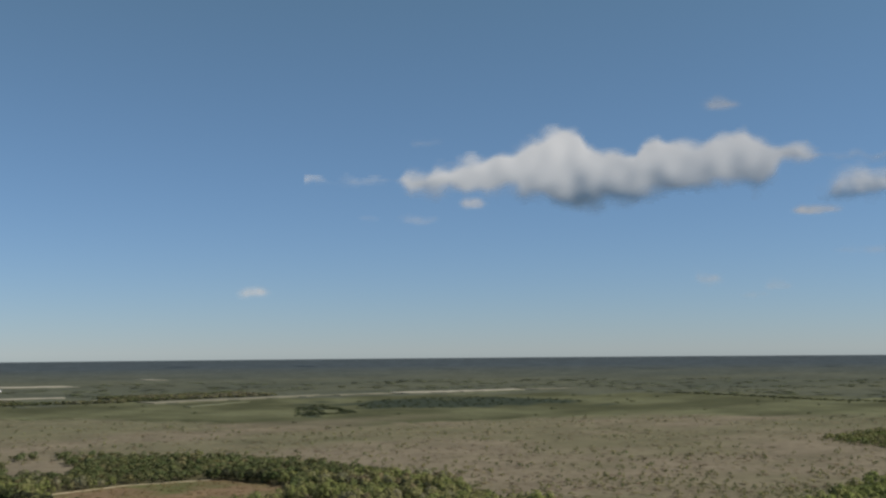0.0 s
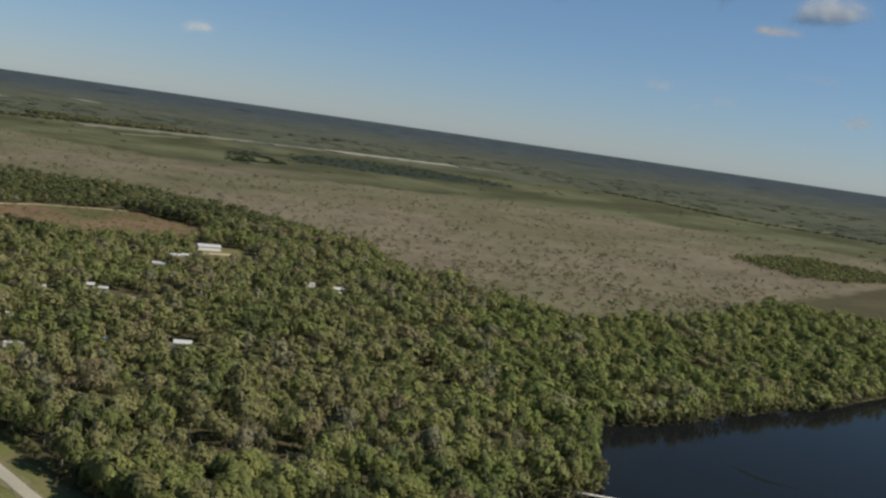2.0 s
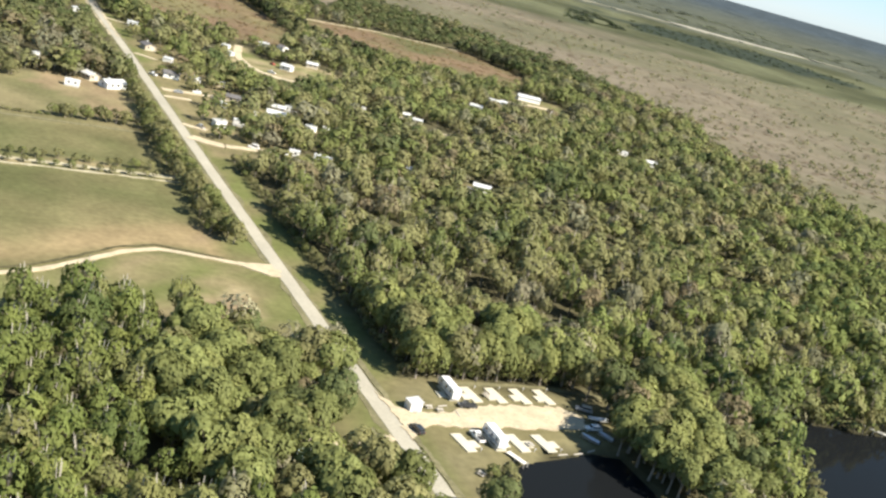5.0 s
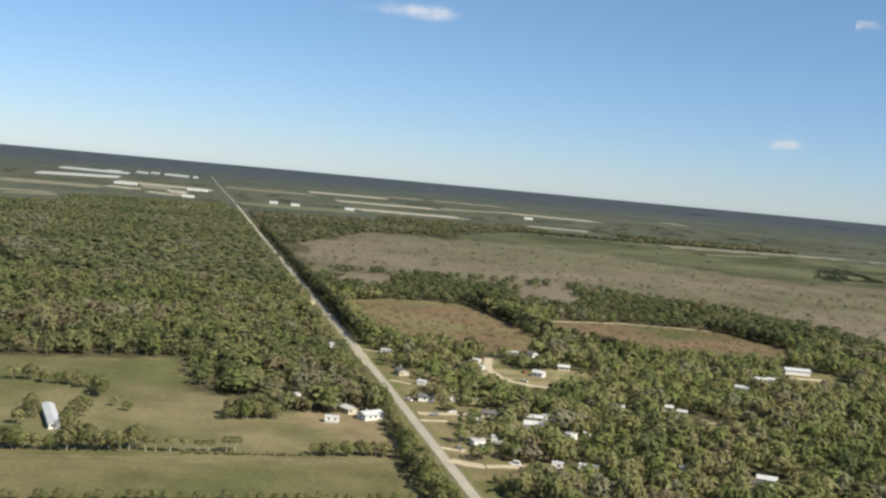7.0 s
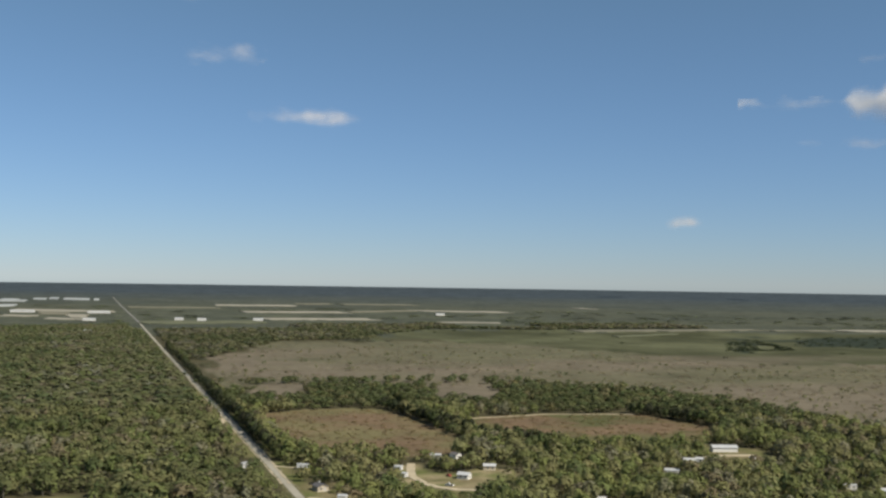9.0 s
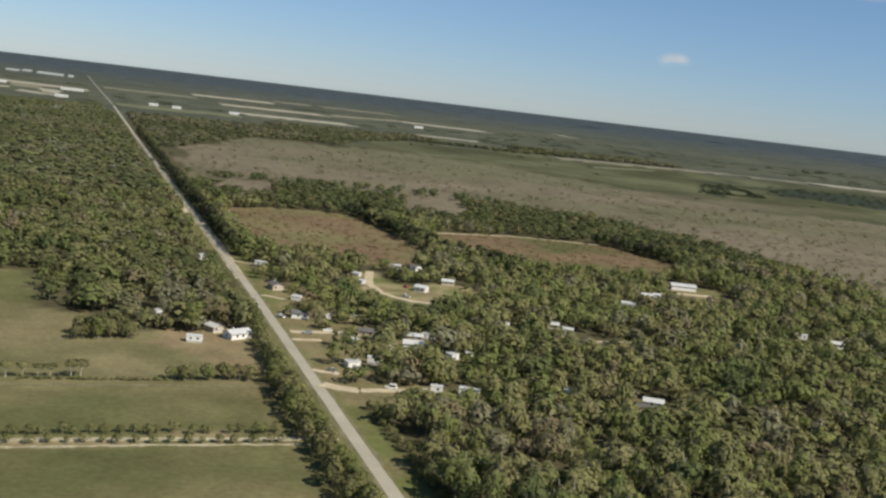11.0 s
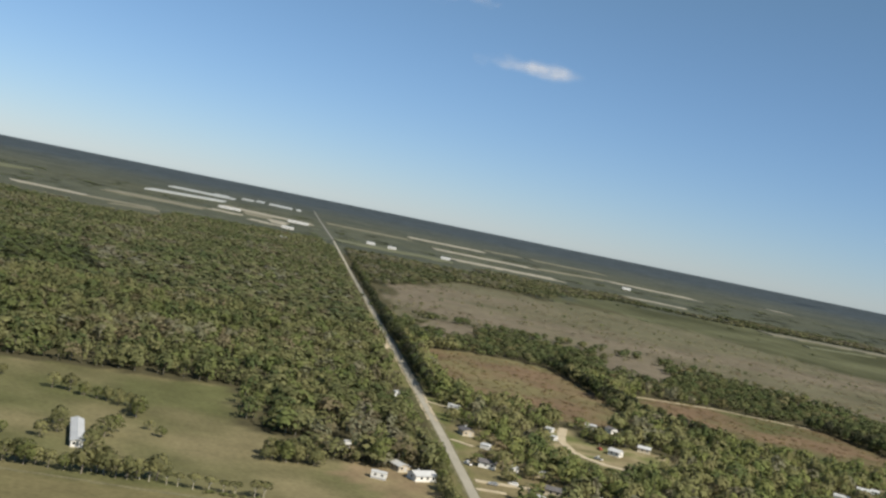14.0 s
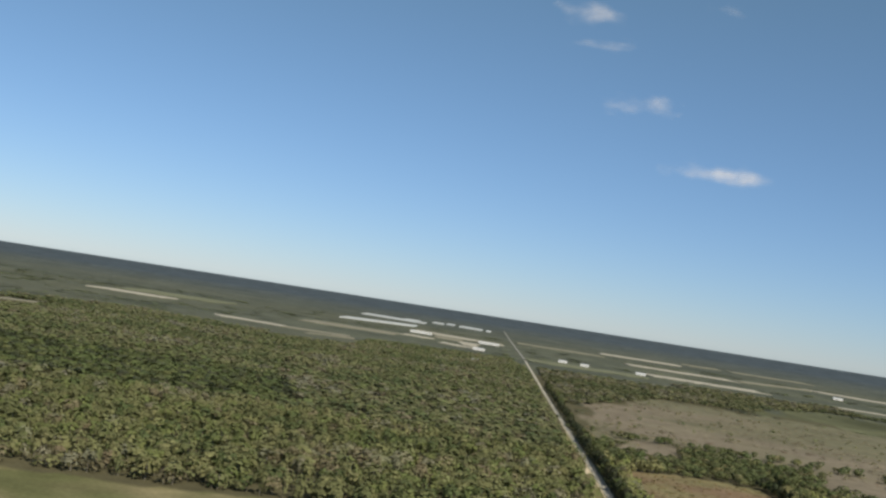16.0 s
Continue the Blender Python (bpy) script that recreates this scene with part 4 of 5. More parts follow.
def build_single_trees(points):
    """Trees round the camping ground: a tapered trunk with limbs, and a crown of leaf sprays."""
    r = np.random.default_rng(21)
    trunks, crowns = [], []
    for v in range(5):
        bm = bmesh.new()
        limb_mesh(bm, Vector((0, 0, -0.3)), Vector((r.uniform(-0.3, 0.3), r.uniform(-0.3, 0.3), 8.2)), 0.34, 0.14, 7)
        for k in range(18 if v == 4 else 8):
            ang, z = k * 2.4 + r.uniform(-0.3, 0.3), r.uniform(3.6, 7.6)
            reach = r.uniform(1.8, 4.6 if v == 4 else 3.4)
            limb_mesh(bm, Vector((0, 0, z)), Vector((math.cos(ang) * reach, math.sin(ang) * reach, z + r.uniform(1.6, 4.2))), 0.13, 0.05, 4)
        me = bpy.data.meshes.new("trunk")
        bm.to_mesh(me)
        bm.free()
        me.materials.append(MAT["bark"])
        trunks.append(me)
    looks = [("green", "green leafy broadleaf tree beside the camping ground", 1050), ("young", "yellow-green leafy tree at the wood's edge", 1050), ("olive", "olive-green tree with a loose broad crown", 900),
             ("green", "green leafy broadleaf tree beside the camping ground", 1000), ("dark", "dark green dense tree in the wood", 1000), ("grey", "grey moss-hung tree with few leaves", 260),
             ("brown", "brown half-bare tree in the wood", 420), ("young", "yellow-green leafy tree at the wood's edge", 1000)]
    for tint, label, cards in looks:
        cloud_ = leaf_cloud(r, cards, 0.086, 13, low=0.16, rough=0.26)
        quads = crown_arrays(cloud_) * (5.0, 5.0, 13.2)
        cols = np.tile(np.array(TINTS[tint]) * 1.16, (cards * 4, 1)) * np.repeat(r.uniform(0.85, 1.15, cards), 4)[:, None]
        crowns.append(quad_mesh("crown", quads.reshape(-1, 3), np.arange(cards * 4).reshape(-1, 4), MAT["leaf_near"], cols, faces=np.repeat(cloud_[3], 4, 0)))
    weights = np.array([5, 3, 3, 5, 2.4, 0.9, 0.25, 2])
    for x, y in points:
        k = r.choice(len(looks), p=weights / weights.sum())
        s, wide = r.uniform(0.8, 1.38), r.uniform(0.92, 1.15)
        tree = tagged(new("tree"), looks[k][1], "tree", "trees round the camping ground")
        tree.matrix_world = Matrix.Translation((x, y, 0)) @ Matrix.Rotation(r.uniform(0, 6.28), 4, "Z") @ Matrix.Diagonal((s * wide, s * wide, s, 1))
        for name, me in (("trunk", trunks[4 if looks[k][0] == "grey" else k % 4]), ("crown", crowns[k])):
            new(name, me).parent = tree


def limb_mesh(bm, a, b, ra, rb, sides):
    """A tapered, slightly bent limb from a to b."""
    turn = (b - a).to_track_quat("Z", "Y").to_matrix()
    bend = Vector((random.uniform(-1, 1), random.uniform(-1, 1), 0)) * (b - a).length * 0.05
    rings = []
    for f in (0, 0.35, 0.7, 1):
        c = a.lerp(b, f) + bend * math.sin(f * math.pi)
        rad = ra + (rb - ra) * f
        rings.append([bm.verts.new(c + turn @ Vector((math.cos(6.2832 * k / sides) * rad, math.sin(6.2832 * k / sides) * rad, 0))) for k in range(sides)])
    for p, q in zip(rings[:-1], rings[1:]):
        for k in range(sides):
            bm.faces.new((p[k - 1], p[k], q[k], q[k - 1]))
    bm.faces.new(rings[-1])


def build_field_trees():
    """Rows, hedges and lone trees of the pastures: each stands by itself."""
    r = np.random.default_rng(33)
    forms = []
    for tint, cards, bare in (("olive", 210, 0), ("shrub", 210, 0), ("green", 230, 0), ("olive", 170, 0), ("shrub", 170, 1), ("olive", 170, 1)):
        cloud_ = leaf_cloud(r, cards, 0.15, 8, low=0.12)
        if bare:      # a clean trunk under a round crown
            cloud_ = (cloud_[0] * (1, 1, 0.52) + (0, 0, 0.5), cloud_[1] * (1, 1, 0.7), cloud_[2] * (1, 1, 0.7), cloud_[3])
        quads = crown_arrays(cloud_)
        cols = np.tile(np.array(TINTS[tint]), (cards * 4, 1))
        crown = quad_mesh("crown", quads.reshape(-1, 3), np.arange(cards * 4).reshape(-1, 4), MAT["leaf_near"], cols, faces=np.repeat(cloud_[3], 4, 0))
        bm = bmesh.new()
        limb_mesh(bm, Vector((0, 0, -0.03)), Vector((0, 0, 0.72)), 0.055, 0.02, 6)
        for k in range(4):
            limb_mesh(bm, Vector((0, 0, 0.36 + 0.06 * k)), Vector((math.cos(k * 1.7) * 0.5, math.sin(k * 1.7) * 0.5, 0.62 + 0.05 * k)), 0.022, 0.008, 4)
        me = bpy.data.meshes.new("trunk")
        bm.to_mesh(me)
        bm.free()
        me.materials.append(MAT["pale_bark" if bare else "bark"])
        forms.append((me, crown))

    def plant(points, h, w, label, group, name="tree", bare=False):
        for x, y in points:
            k, s = r.integers(4, 6) if bare else r.integers(0, 4), r.uniform(0.7, 1.25)
            tree = tagged(new(name), label, name.split("_")[-1], group)
            tree.matrix_world = Matrix.Translation((x, y, 0)) @ Matrix.Rotation(r.uniform(0, 6.28), 4, "Z") @ Matrix.Diagonal((w * s, w * s, h * s, 1))
            for piece, me in zip(("trunk", "crown"), forms[k]):
                new(piece, me).parent = tree

    plant(along([(-250, 358), (-98, 367.5), (-14, 369.5)], 4.4, 1.1), 3.9, 2.2, "small olive tree in a row along the sandy farm lane", "trees along the farm lane", "orchard_tree")
    plant(along([(-250, 349.5), (-98, 359), (-14, 360)], 5.2, 0.7), 3.2, 1.8, "small olive tree in a row along the sandy farm lane", "trees along the farm lane", "orchard_tree")
    plant(along([(-6, 296), (-6.5, 340), (-6, 400), (-7, 470), (-5, 535)], 4.2, 1.0), 7.4, 3.7, "green roadside tree in the hedge by the road", "hedge trees by the road", "hedge_tree")
    plant(along([(-10.5, 305), (-11, 395), (-11, 425), (-11, 440)], 5.0, 1.6), 8.4, 3.9, "green roadside tree in the hedge by the road", "hedge trees by the road", "hedge_tree")
    plant(along([(-145, 431), (-112, 429), (-76, 431)], 5.0, 1.2), 6.2, 3.1, "small tree with a clean pale trunk in the pasture fence row", "fence row trees", bare=True)
    plant(along([(-200, 427), (-120, 431)], 3.8, 3.0), 9.0, 4.6, "broad green tree standing in the fence row of the pasture", "fence row trees")
    plant(along([(-50, 431), (-12, 432)], 2.4, 2.4), 5.6, 3.0, "brown leafless bush in the fence row of the pasture", "fence row bushes", "bush")
    plant(along([(-104, 427.5), (-50, 429)], 1.9, 0.6), 1.3, 1.3, "low brown brush along the pasture fence", "fence row brush", "bush")
    plant(scatter([(-88, 486), (-86, 500), (-62, 504), (-60, 492)], 4.6, 1.0), 8.0, 4.2, "olive tree in a clump on the pasture", "clump on the pasture")
    plant([(-34, 510), (-30, 518), (-5, 516), (-22, 521)], 13.0, 5.0, "tall dark tree beside the farmhouse", "trees by the farmhouse")
    plant([(22, 157), (25.5, 154), (20, 152), (27, 158), (23, 150), (18, 149)], 3.0, 2.2, "green bush at the mouth of the inlet", "bushes at the inlet", "bush")
    plant(along([(20, 207.5), (30, 208), (52, 207), (80, 205)], 3.0, 0.7), 4.6, 2.8, "green bush under the trees behind the caravan pads", "bushes behind the pads", "bush")
    plant(along([(20.5, 216), (20, 300), (20, 400)], 4.5, 0.8), 3.6, 2.2, "green bush at the wood's roadside edge", "roadside bushes", "bush")
    plant([(-135, 506), (-129, 497)], 6.0, 3.4, "lone small olive tree on the open pasture", "lone pasture trees")
    plant(along([(-186, 556), (-160, 548), (-146, 540), (-141, 522)], 3.6, 2.2), 7.5, 3.6, "olive tree in a row across the far pasture", "far pasture trees")
    plant([(-168, 478), (-150, 482), (-152, 470), (-170, 490), (-148, 492), (-172, 466), (-151, 459)], 8.0, 4.2, "green tree beside the long white barn", "trees by the barn")
    plant([(-200, 482), (-186, 464), (-214, 566)], 6.0, 3.4, "lone small olive tree on the open pasture", "lone pasture trees")


build_single_trees(build_woods())
build_field_trees()

# ---- clouds ----
def cloud_material(name, colour, ragged_):
    m = bpy.data.materials.new(name)
    m.use_nodes = True
    nt = m.node_tree
    nt.nodes.remove(nt.nodes["Principled BSDF"])
    dif, tra, tr2 = nt.nodes.new("ShaderNodeBsdfDiffuse"), nt.nodes.new("ShaderNodeBsdfTransparent"), nt.nodes.new("ShaderNodeBsdfTranslucent")
    dif.inputs[0].default_value = tr2.inputs[0].default_value = (*colour, 1)
    att, geo, n = nt.nodes.new("ShaderNodeAttribute"), nt.nodes.new("ShaderNodeNewGeometry"), nt.nodes.new("ShaderNodeTexNoise")
    att.attribute_name = "cover"
    n.inputs["Scale"].default_value, n.inputs["Detail"].default_value = 1 / 130, 6
    nt.links.new(geo.outputs["Position"], n.inputs["Vector"])
    add = nt.nodes.new("ShaderNodeMath")
    add.operation = "MULTIPLY_ADD"
    nt.links.new(n.outputs[0], add.inputs[0])
    add.inputs[1].default_value = ragged_
    nt.links.new(att.outputs["Color"], add.inputs[2])
    ran = nt.nodes.new("ShaderNodeMapRange")
    ran.interpolation_type = "SMOOTHSTEP"
    ran.inputs["From Min"].default_value, ran.inputs["From Max"].default_value, ran.inputs["To Max"].default_value = 0.50, 1.35, 0.86
    nt.links.new(add.outputs[0], ran.inputs["Value"])
    half, mix = nt.nodes.new("ShaderNodeMixShader"), nt.nodes.new("ShaderNodeMixShader")
    half.inputs[0].default_value = 0.26
    nt.links.new(dif.outputs[0], half.inputs[1])
    nt.links.new(tr2.outputs[0], half.inputs[2])
    nt.links.new(ran.outputs[0], mix.inputs[0])
    nt.links.new(tra.outputs[0], mix.inputs[1])
    nt.links.new(half.outputs[0], mix.inputs[2])
    nt.links.new(mix.outputs[0], nt.nodes["Material Output"].inputs["Surface"])
    return m


MAT["cloud"] = cloud_material("cloud", (0.76, 0.75, 0.75), 1.1)
MAT["thin_cloud"] = cloud_material("thin_cloud", (0.60, 0.575, 0.56), 0.95)


def cloud(bearing, rise, wide, tall, puffs, dense, seed, label):
    """A heap of soft puffs over 4 km off. bearing and rise: degrees to its middle; wide, tall: degrees; dense: how solid it is."""
    r = np.random.default_rng(seed)
    far, deg = (4620.0 if dense > 0.55 else 4100.0), math.pi / 180
    if isinstance(puffs, int):
        u = np.linspace(-0.62, 0.62, puffs) + r.uniform(-0.08, 0.08, puffs)
        puffs = [(a, -0.2 + b, c, 0.42) for a, b, c in zip(u, r.uniform(-0.05, 0.25, puffs), r.uniform(0.5, 0.8, puffs) * (1.1 - np.abs(u) * 0.4))]
    nx, ny = int(max(22, wide * 10)), int(max(16, tall * 12))
    gu, gv = np.meshgrid(np.linspace(-1.5, 1.5, nx), np.linspace(-1.6, 1.7, ny))
    ratio = wide / tall
    body = np.zeros(gu.shape)
    if isinstance(puffs, tuple):
        wu, wv = gu + 0.02 * wobble(gu * ratio, gv, 0.3, 4), gv + 0.07 * wobble(gu * ratio, gv, 0.24, 7)
        top, low = [np.interp(wu, *zip(*line)) for line in puffs]
        f = np.clip(np.minimum((top + 0.2 - wv) / 0.6, (wv - low + 0.26) / 0.85), 0, 1)
        body, puffs = 1.1 * f * f * (3 - 2 * f), []
    for a, b, c, s in puffs:
        body += np.exp(-((gu - a) / s) ** 2 * 0.8 - ((gv - b) / c) ** 2 * np.where(gv < b, 1.5, 0.8))
    body = np.minimum(body, 1.1) * (1 + 0.10 * wobble(gu * ratio, gv, 0.34, seed) + 0.02 * wobble(gu * ratio, gv, 0.14, seed + 1))
    az, el = (bearing + gu * wide / 2) * deg, (rise + gv * tall / 2) * deg
    # the heap leans away from the eye towards its top, and draws back under its base
    lean = 0.56 * (gv + 0.85) ** 2 if dense > 0.55 else 1.4 * gv
    deep = far + lean * tall / 2 * deg * far - body * tall * deg * far * 0.014
    lump = wobble(gu * ratio, gv, 0.42, seed + 5) + 0.5 * wobble(gu * ratio, gv, 0.2, seed + 6)
    deep = deep - lump * np.minimum(body, 1) * tall * deg * far * 0.012
    pts = np.stack([CX + np.sin(az) * np.cos(el) * deep, CY + np.cos(az) * np.cos(el) * deep, EYE + np.sin(el) * deep], -1)
    k = np.arange(nx * ny).reshape(ny, nx)
    keep = (np.maximum.reduce([body[:-1, :-1], body[:-1, 1:], body[1:, 1:], body[1:, :-1]]) > 0.12).ravel()
    quads = np.stack([k[:-1, :-1], k[:-1, 1:], k[1:, 1:], k[1:, :-1]], -1).reshape(-1, 4)[keep]
    used, flat = np.unique(quads, return_inverse=True)
    cols = np.repeat((np.clip(body - 0.12, 0, 1) * 1.1 * dense * (1.0 if dense > 0.55 else 1.3)).reshape(-1, 1), 3, 1)
    me = quad_mesh("cloud", pts.reshape(-1, 3)[used], flat.reshape(-1, 4), MAT["cloud" if dense > 0.55 else "thin_cloud"], cols[used], True)
    tagged(new("cloud", me), label, "cloud", "clouds", "structure")


HEAP = ([(-1.05, -0.2), (-0.98, 0.02), (-0.9, -0.02), (-0.82, 0.12), (-0.66, 0.3), (-0.52, 0.44), (-0.36, 0.66), (-0.28, 0.88), (-0.2, 1.04), (-0.1, 0.88), (-0.05, 0.5), (0.07, 0.36), (0.18, 0.34), (0.22, 0.55), (0.3, 0.72), (0.4, 0.6), (0.5, 0.46), (0.6, 0.62), (0.7, 0.7), (0.8, 0.54), (0.88, 0.38), (1.0, 0.28), (1.1, 0.0)],
        [(-1.05, -0.2), (-0.94, -0.55), (-0.84, -0.55), (-0.64, -0.52), (-0.44, -0.57), (-0.26, -0.76), (-0.1, -1.02), (0.0, -0.95), (0.18, -0.86), (0.28, -0.68), (0.45, -0.55), (0.63, -0.6), (0.77, -0.72), (0.83, -0.45), (0.9, -0.12), (1.1, -0.05)])
cloud(49.4, 9.75, 21.5, 4.6, HEAP, 1.0, 1, "broad white heap cloud with a grey-violet base")
cloud(62.8, 8.3, 3.4, 2.6, 3, 0.6, 2, "small white ragged cloud")
cloud(60.6, 7.15, 2.2, 0.9, 3, 0.42, 3, "small thin white cloud")
for k, (b, e, w, t, d) in enumerate([(56.0, 12.9, 1.9, 1.0, 0.38), (40.3, 11.4, 1.6, 0.8, 0.24), (42.5, 8.1, 1.3, 1.1, 0.55), (39.7, 7.15, 2.2, 0.8, 0.30), (54.9, 3.8, 1.4, 0.9, 0.42), (30.6, 3.3, 1.4, 0.8, 0.45),
                                     (58.6, 3.3, 1.6, 0.7, 0.28), (57.4, 2.9, 1.2, 0.5, 0.25), (65.1, 3.0, 1.6, 0.9, 0.5), (64.0, 3.7, 1.0, 0.6, 0.3), (62.5, 5.0, 2.6, 0.6, 0.22), (36.6, 7.3, 1.1, 0.5, 0.2)]):
    cloud(b, e, w, t, 3, d * 0.55, 10 + k, "small thin white cloud")
cloud(10.95, 8.65, 5.7, 1.75, [(-0.55, -0.15, 0.62, 0.40), (0.0, -0.3, 0.45, 0.30), (0.45, -0.1, 0.5, 0.34)], 0.31, 30, "small flat-based white cloud")
cloud(6.2, 11.6, 3.8, 1.5, [(-0.4, -0.1, 0.6, 0.5), (0.1, 0.0, 0.62, 0.5), (0.5, 0.1, 0.5, 0.36)], 0.09, 32, "thin grey-white shred of cloud")
cloud(4.0, 14.5, 3.4, 0.9, 4, 0.13, 33, "thin grey-white shred of cloud")
cloud(2.9, 15.9, 3.0, 1.4, 3, 0.24, 34, "small white ragged cloud")
cloud(9.9, 16.8, 1.5, 0.7, 3, 0.08, 35, "thin grey-white shred of cloud")

# ---- buildings, vehicles and the camping ground ----
def part(name, bm, mat, parent, label=""):
    """Links a bmesh as one mesh under a thing or a part."""
    me = bpy.data.meshes.new(name)
    bmesh.ops.recalc_face_normals(bm, faces=bm.faces)
    bm.to_mesh(me)
    bm.free()
    me.materials.append(MAT[mat] if isinstance(mat, str) else mat)
    ob = new(name, me)
    ob.parent = parent
    return tagged(ob, label)


def block(bm, x0, x1, y0, y1, z0, z1, bevel=0.0):
    """A box in bm, with its edges bevelled."""
    v = bmesh.ops.create_cube(bm, size=1.0)["verts"]
    bmesh.ops.transform(bm, matrix=Matrix.Translation(((x0 + x1) / 2, (y0 + y1) / 2, (z0 + z1) / 2)) @ Matrix.Diagonal((x1 - x0, y1 - y0, z1 - z0, 1)), verts=v)
    if bevel:
        bmesh.ops.bevel(bm, geom=list({e for w in v for e in w.link_edges}), offset=bevel, segments=2, affect="EDGES", profile=0.7)
    return bm


def box(x0, x1, y0, y1, z0, z1, bevel=0.0):
    return block(bmesh.new(), x0, x1, y0, y1, z0, z1, bevel)


def prism(profile, y0, y1):
    """A solid with the profile, points of x and z, from y0 to y1."""
    bm = bmesh.new()
    a, b = [[bm.verts.new((x, y, z)) for x, z in profile] for y in (y0, y1)]
    bm.faces.new(a), bm.faces.new(b[::-1])
    for k in range(len(profile)):
        bm.faces.new((a[k - 1], b[k - 1], b[k], a[k]))
    return bm


def cylinder(radius, length, axis="Z", sides=14, bevel=0.0):
    bm = bmesh.new()
    bmesh.ops.create_cone(bm, cap_ends=True, segments=sides, radius1=radius, radius2=radius, depth=length)
    if axis == "X":
        bmesh.ops.rotate(bm, verts=bm.verts, matrix=Matrix.Rotation(math.pi / 2, 3, "Y"))
    if axis == "Y":
        bmesh.ops.rotate(bm, verts=bm.verts, matrix=Matrix.Rotation(math.pi / 2, 3, "X"))
    return bm


def moved(bm, x, y, z):
    bmesh.ops.translate(bm, verts=bm.verts, vec=(x, y, z))
    return bm


def thing(name, x, y, turn, label, category, group="", z=0.0):
    ob = tagged(new(name), label, category, group)
    ob.matrix_world = Matrix.Translation((x, y, z)) @ Matrix.Rotation(radians(turn), 4, "Z")
    return ob


def window(parent, x, y, z, w, h, side):
    """A framed pane on a wall of the thing. side: the way that it looks, 'x' or 'y' with its sign."""
    s = 1 if side[0] == "+" else -1
    if side[1] == "y":
        f = part("window", box(x - w / 2 - 0.08, x + w / 2 + 0.08, y - 0.03 * s, y + 0.05 * s, z - 0.08, z + h + 0.08), "white", parent)
        part("pane", box(x - w / 2, x + w / 2, y + 0.03 * s, y + 0.07 * s, z, z + h), "glass", f)
    else:
        f = part("window", box(x - 0.03 * s, x + 0.05 * s, y - w / 2 - 0.08, y + w / 2 + 0.08, z - 0.08, z + h + 0.08), "white", parent)
        part("pane", box(x + 0.03 * s, x + 0.07 * s, y - w / 2, y + w / 2, z, z + h), "glass", f)


def house(x, y, turn, long, wide, high, roof, wall, label, name="house", pitch=0.35, porch=0.0, group="", chimney=False, windows=True):
    """A gabled house on a slab; its length lies along its own y."""
    h = thing(name, x, y, turn, label, name.replace("_", " "), group)
    a, b, rise = wide / 2, long / 2, wide / 2 * pitch
    part("slab", box(-a - 0.3, a + 0.3, -b - 0.3, b + 0.3, -0.3, 0.32, 0.04), "concrete", h)
    part("wall", prism([(-a, 0.3), (a, 0.3), (a, high), (0, high + rise), (-a, high)], -b, b), wall, h)
    o, t = 0.5, 0.16
    drop = o * pitch
    roof_part = part("roof", prism([(-a - o, high - drop + 0.02), (0, high + rise + 0.02), (a + o, high - drop + 0.02), (a + o, high - drop + t), (0, high + rise + t + 0.04), (-a - o, high - drop + t)], -b - o, b + o), roof, h)
    part("ridge_cap", prism([(-0.22, high + rise + t - 0.04), (0.22, high + rise + t - 0.04), (0, high + rise + t + 0.1)], -b - o, b + o), roof, roof_part)
    part("door", box(a - 0.02, a + 0.06, -0.5, 0.5, 0.32, 2.36), "trim", h)
    part("door", box(-0.5 + a * 0.3, 0.5 + a * 0.3, -b - 0.06, -b + 0.02, 0.32, 2.36), "trim", h)
    for k in range(int(long // 3.2) if windows else 0):
        yy = -b + 1.6 + k * 3.2
        if abs(yy) > 1.1:
            window(h, a, yy, 1.15, 1.1, 1.1, "+x")
        window(h, -a, yy, 1.15, 1.1, 1.1, "-x")
    window(h, -a * 0.45, -b, 1.15, 1.1, 1.1, "-y")
    window(h, 0, b, 1.15, 1.1, 1.1, "+y")
    if porch:
        part("porch_roof", prism([(a + 0.05, high - 0.35), (a + porch, high - 0.75), (a + porch, high - 0.62), (a + 0.05, high - 0.2)], -b * 0.7, b * 0.7), roof, h)
        for yy in (-b * 0.66, 0, b * 0.66):
            part("porch_post", box(a + porch - 0.25, a + porch - 0.1, yy - 0.07, yy + 0.07, 0, high - 0.7), "white", h)
    if chimney:
        part("chimney", box(-0.4, 0.4, b * 0.4, b * 0.4 + 0.7, high, high + rise + 0.9, 0.03), "trim", h)
    return h


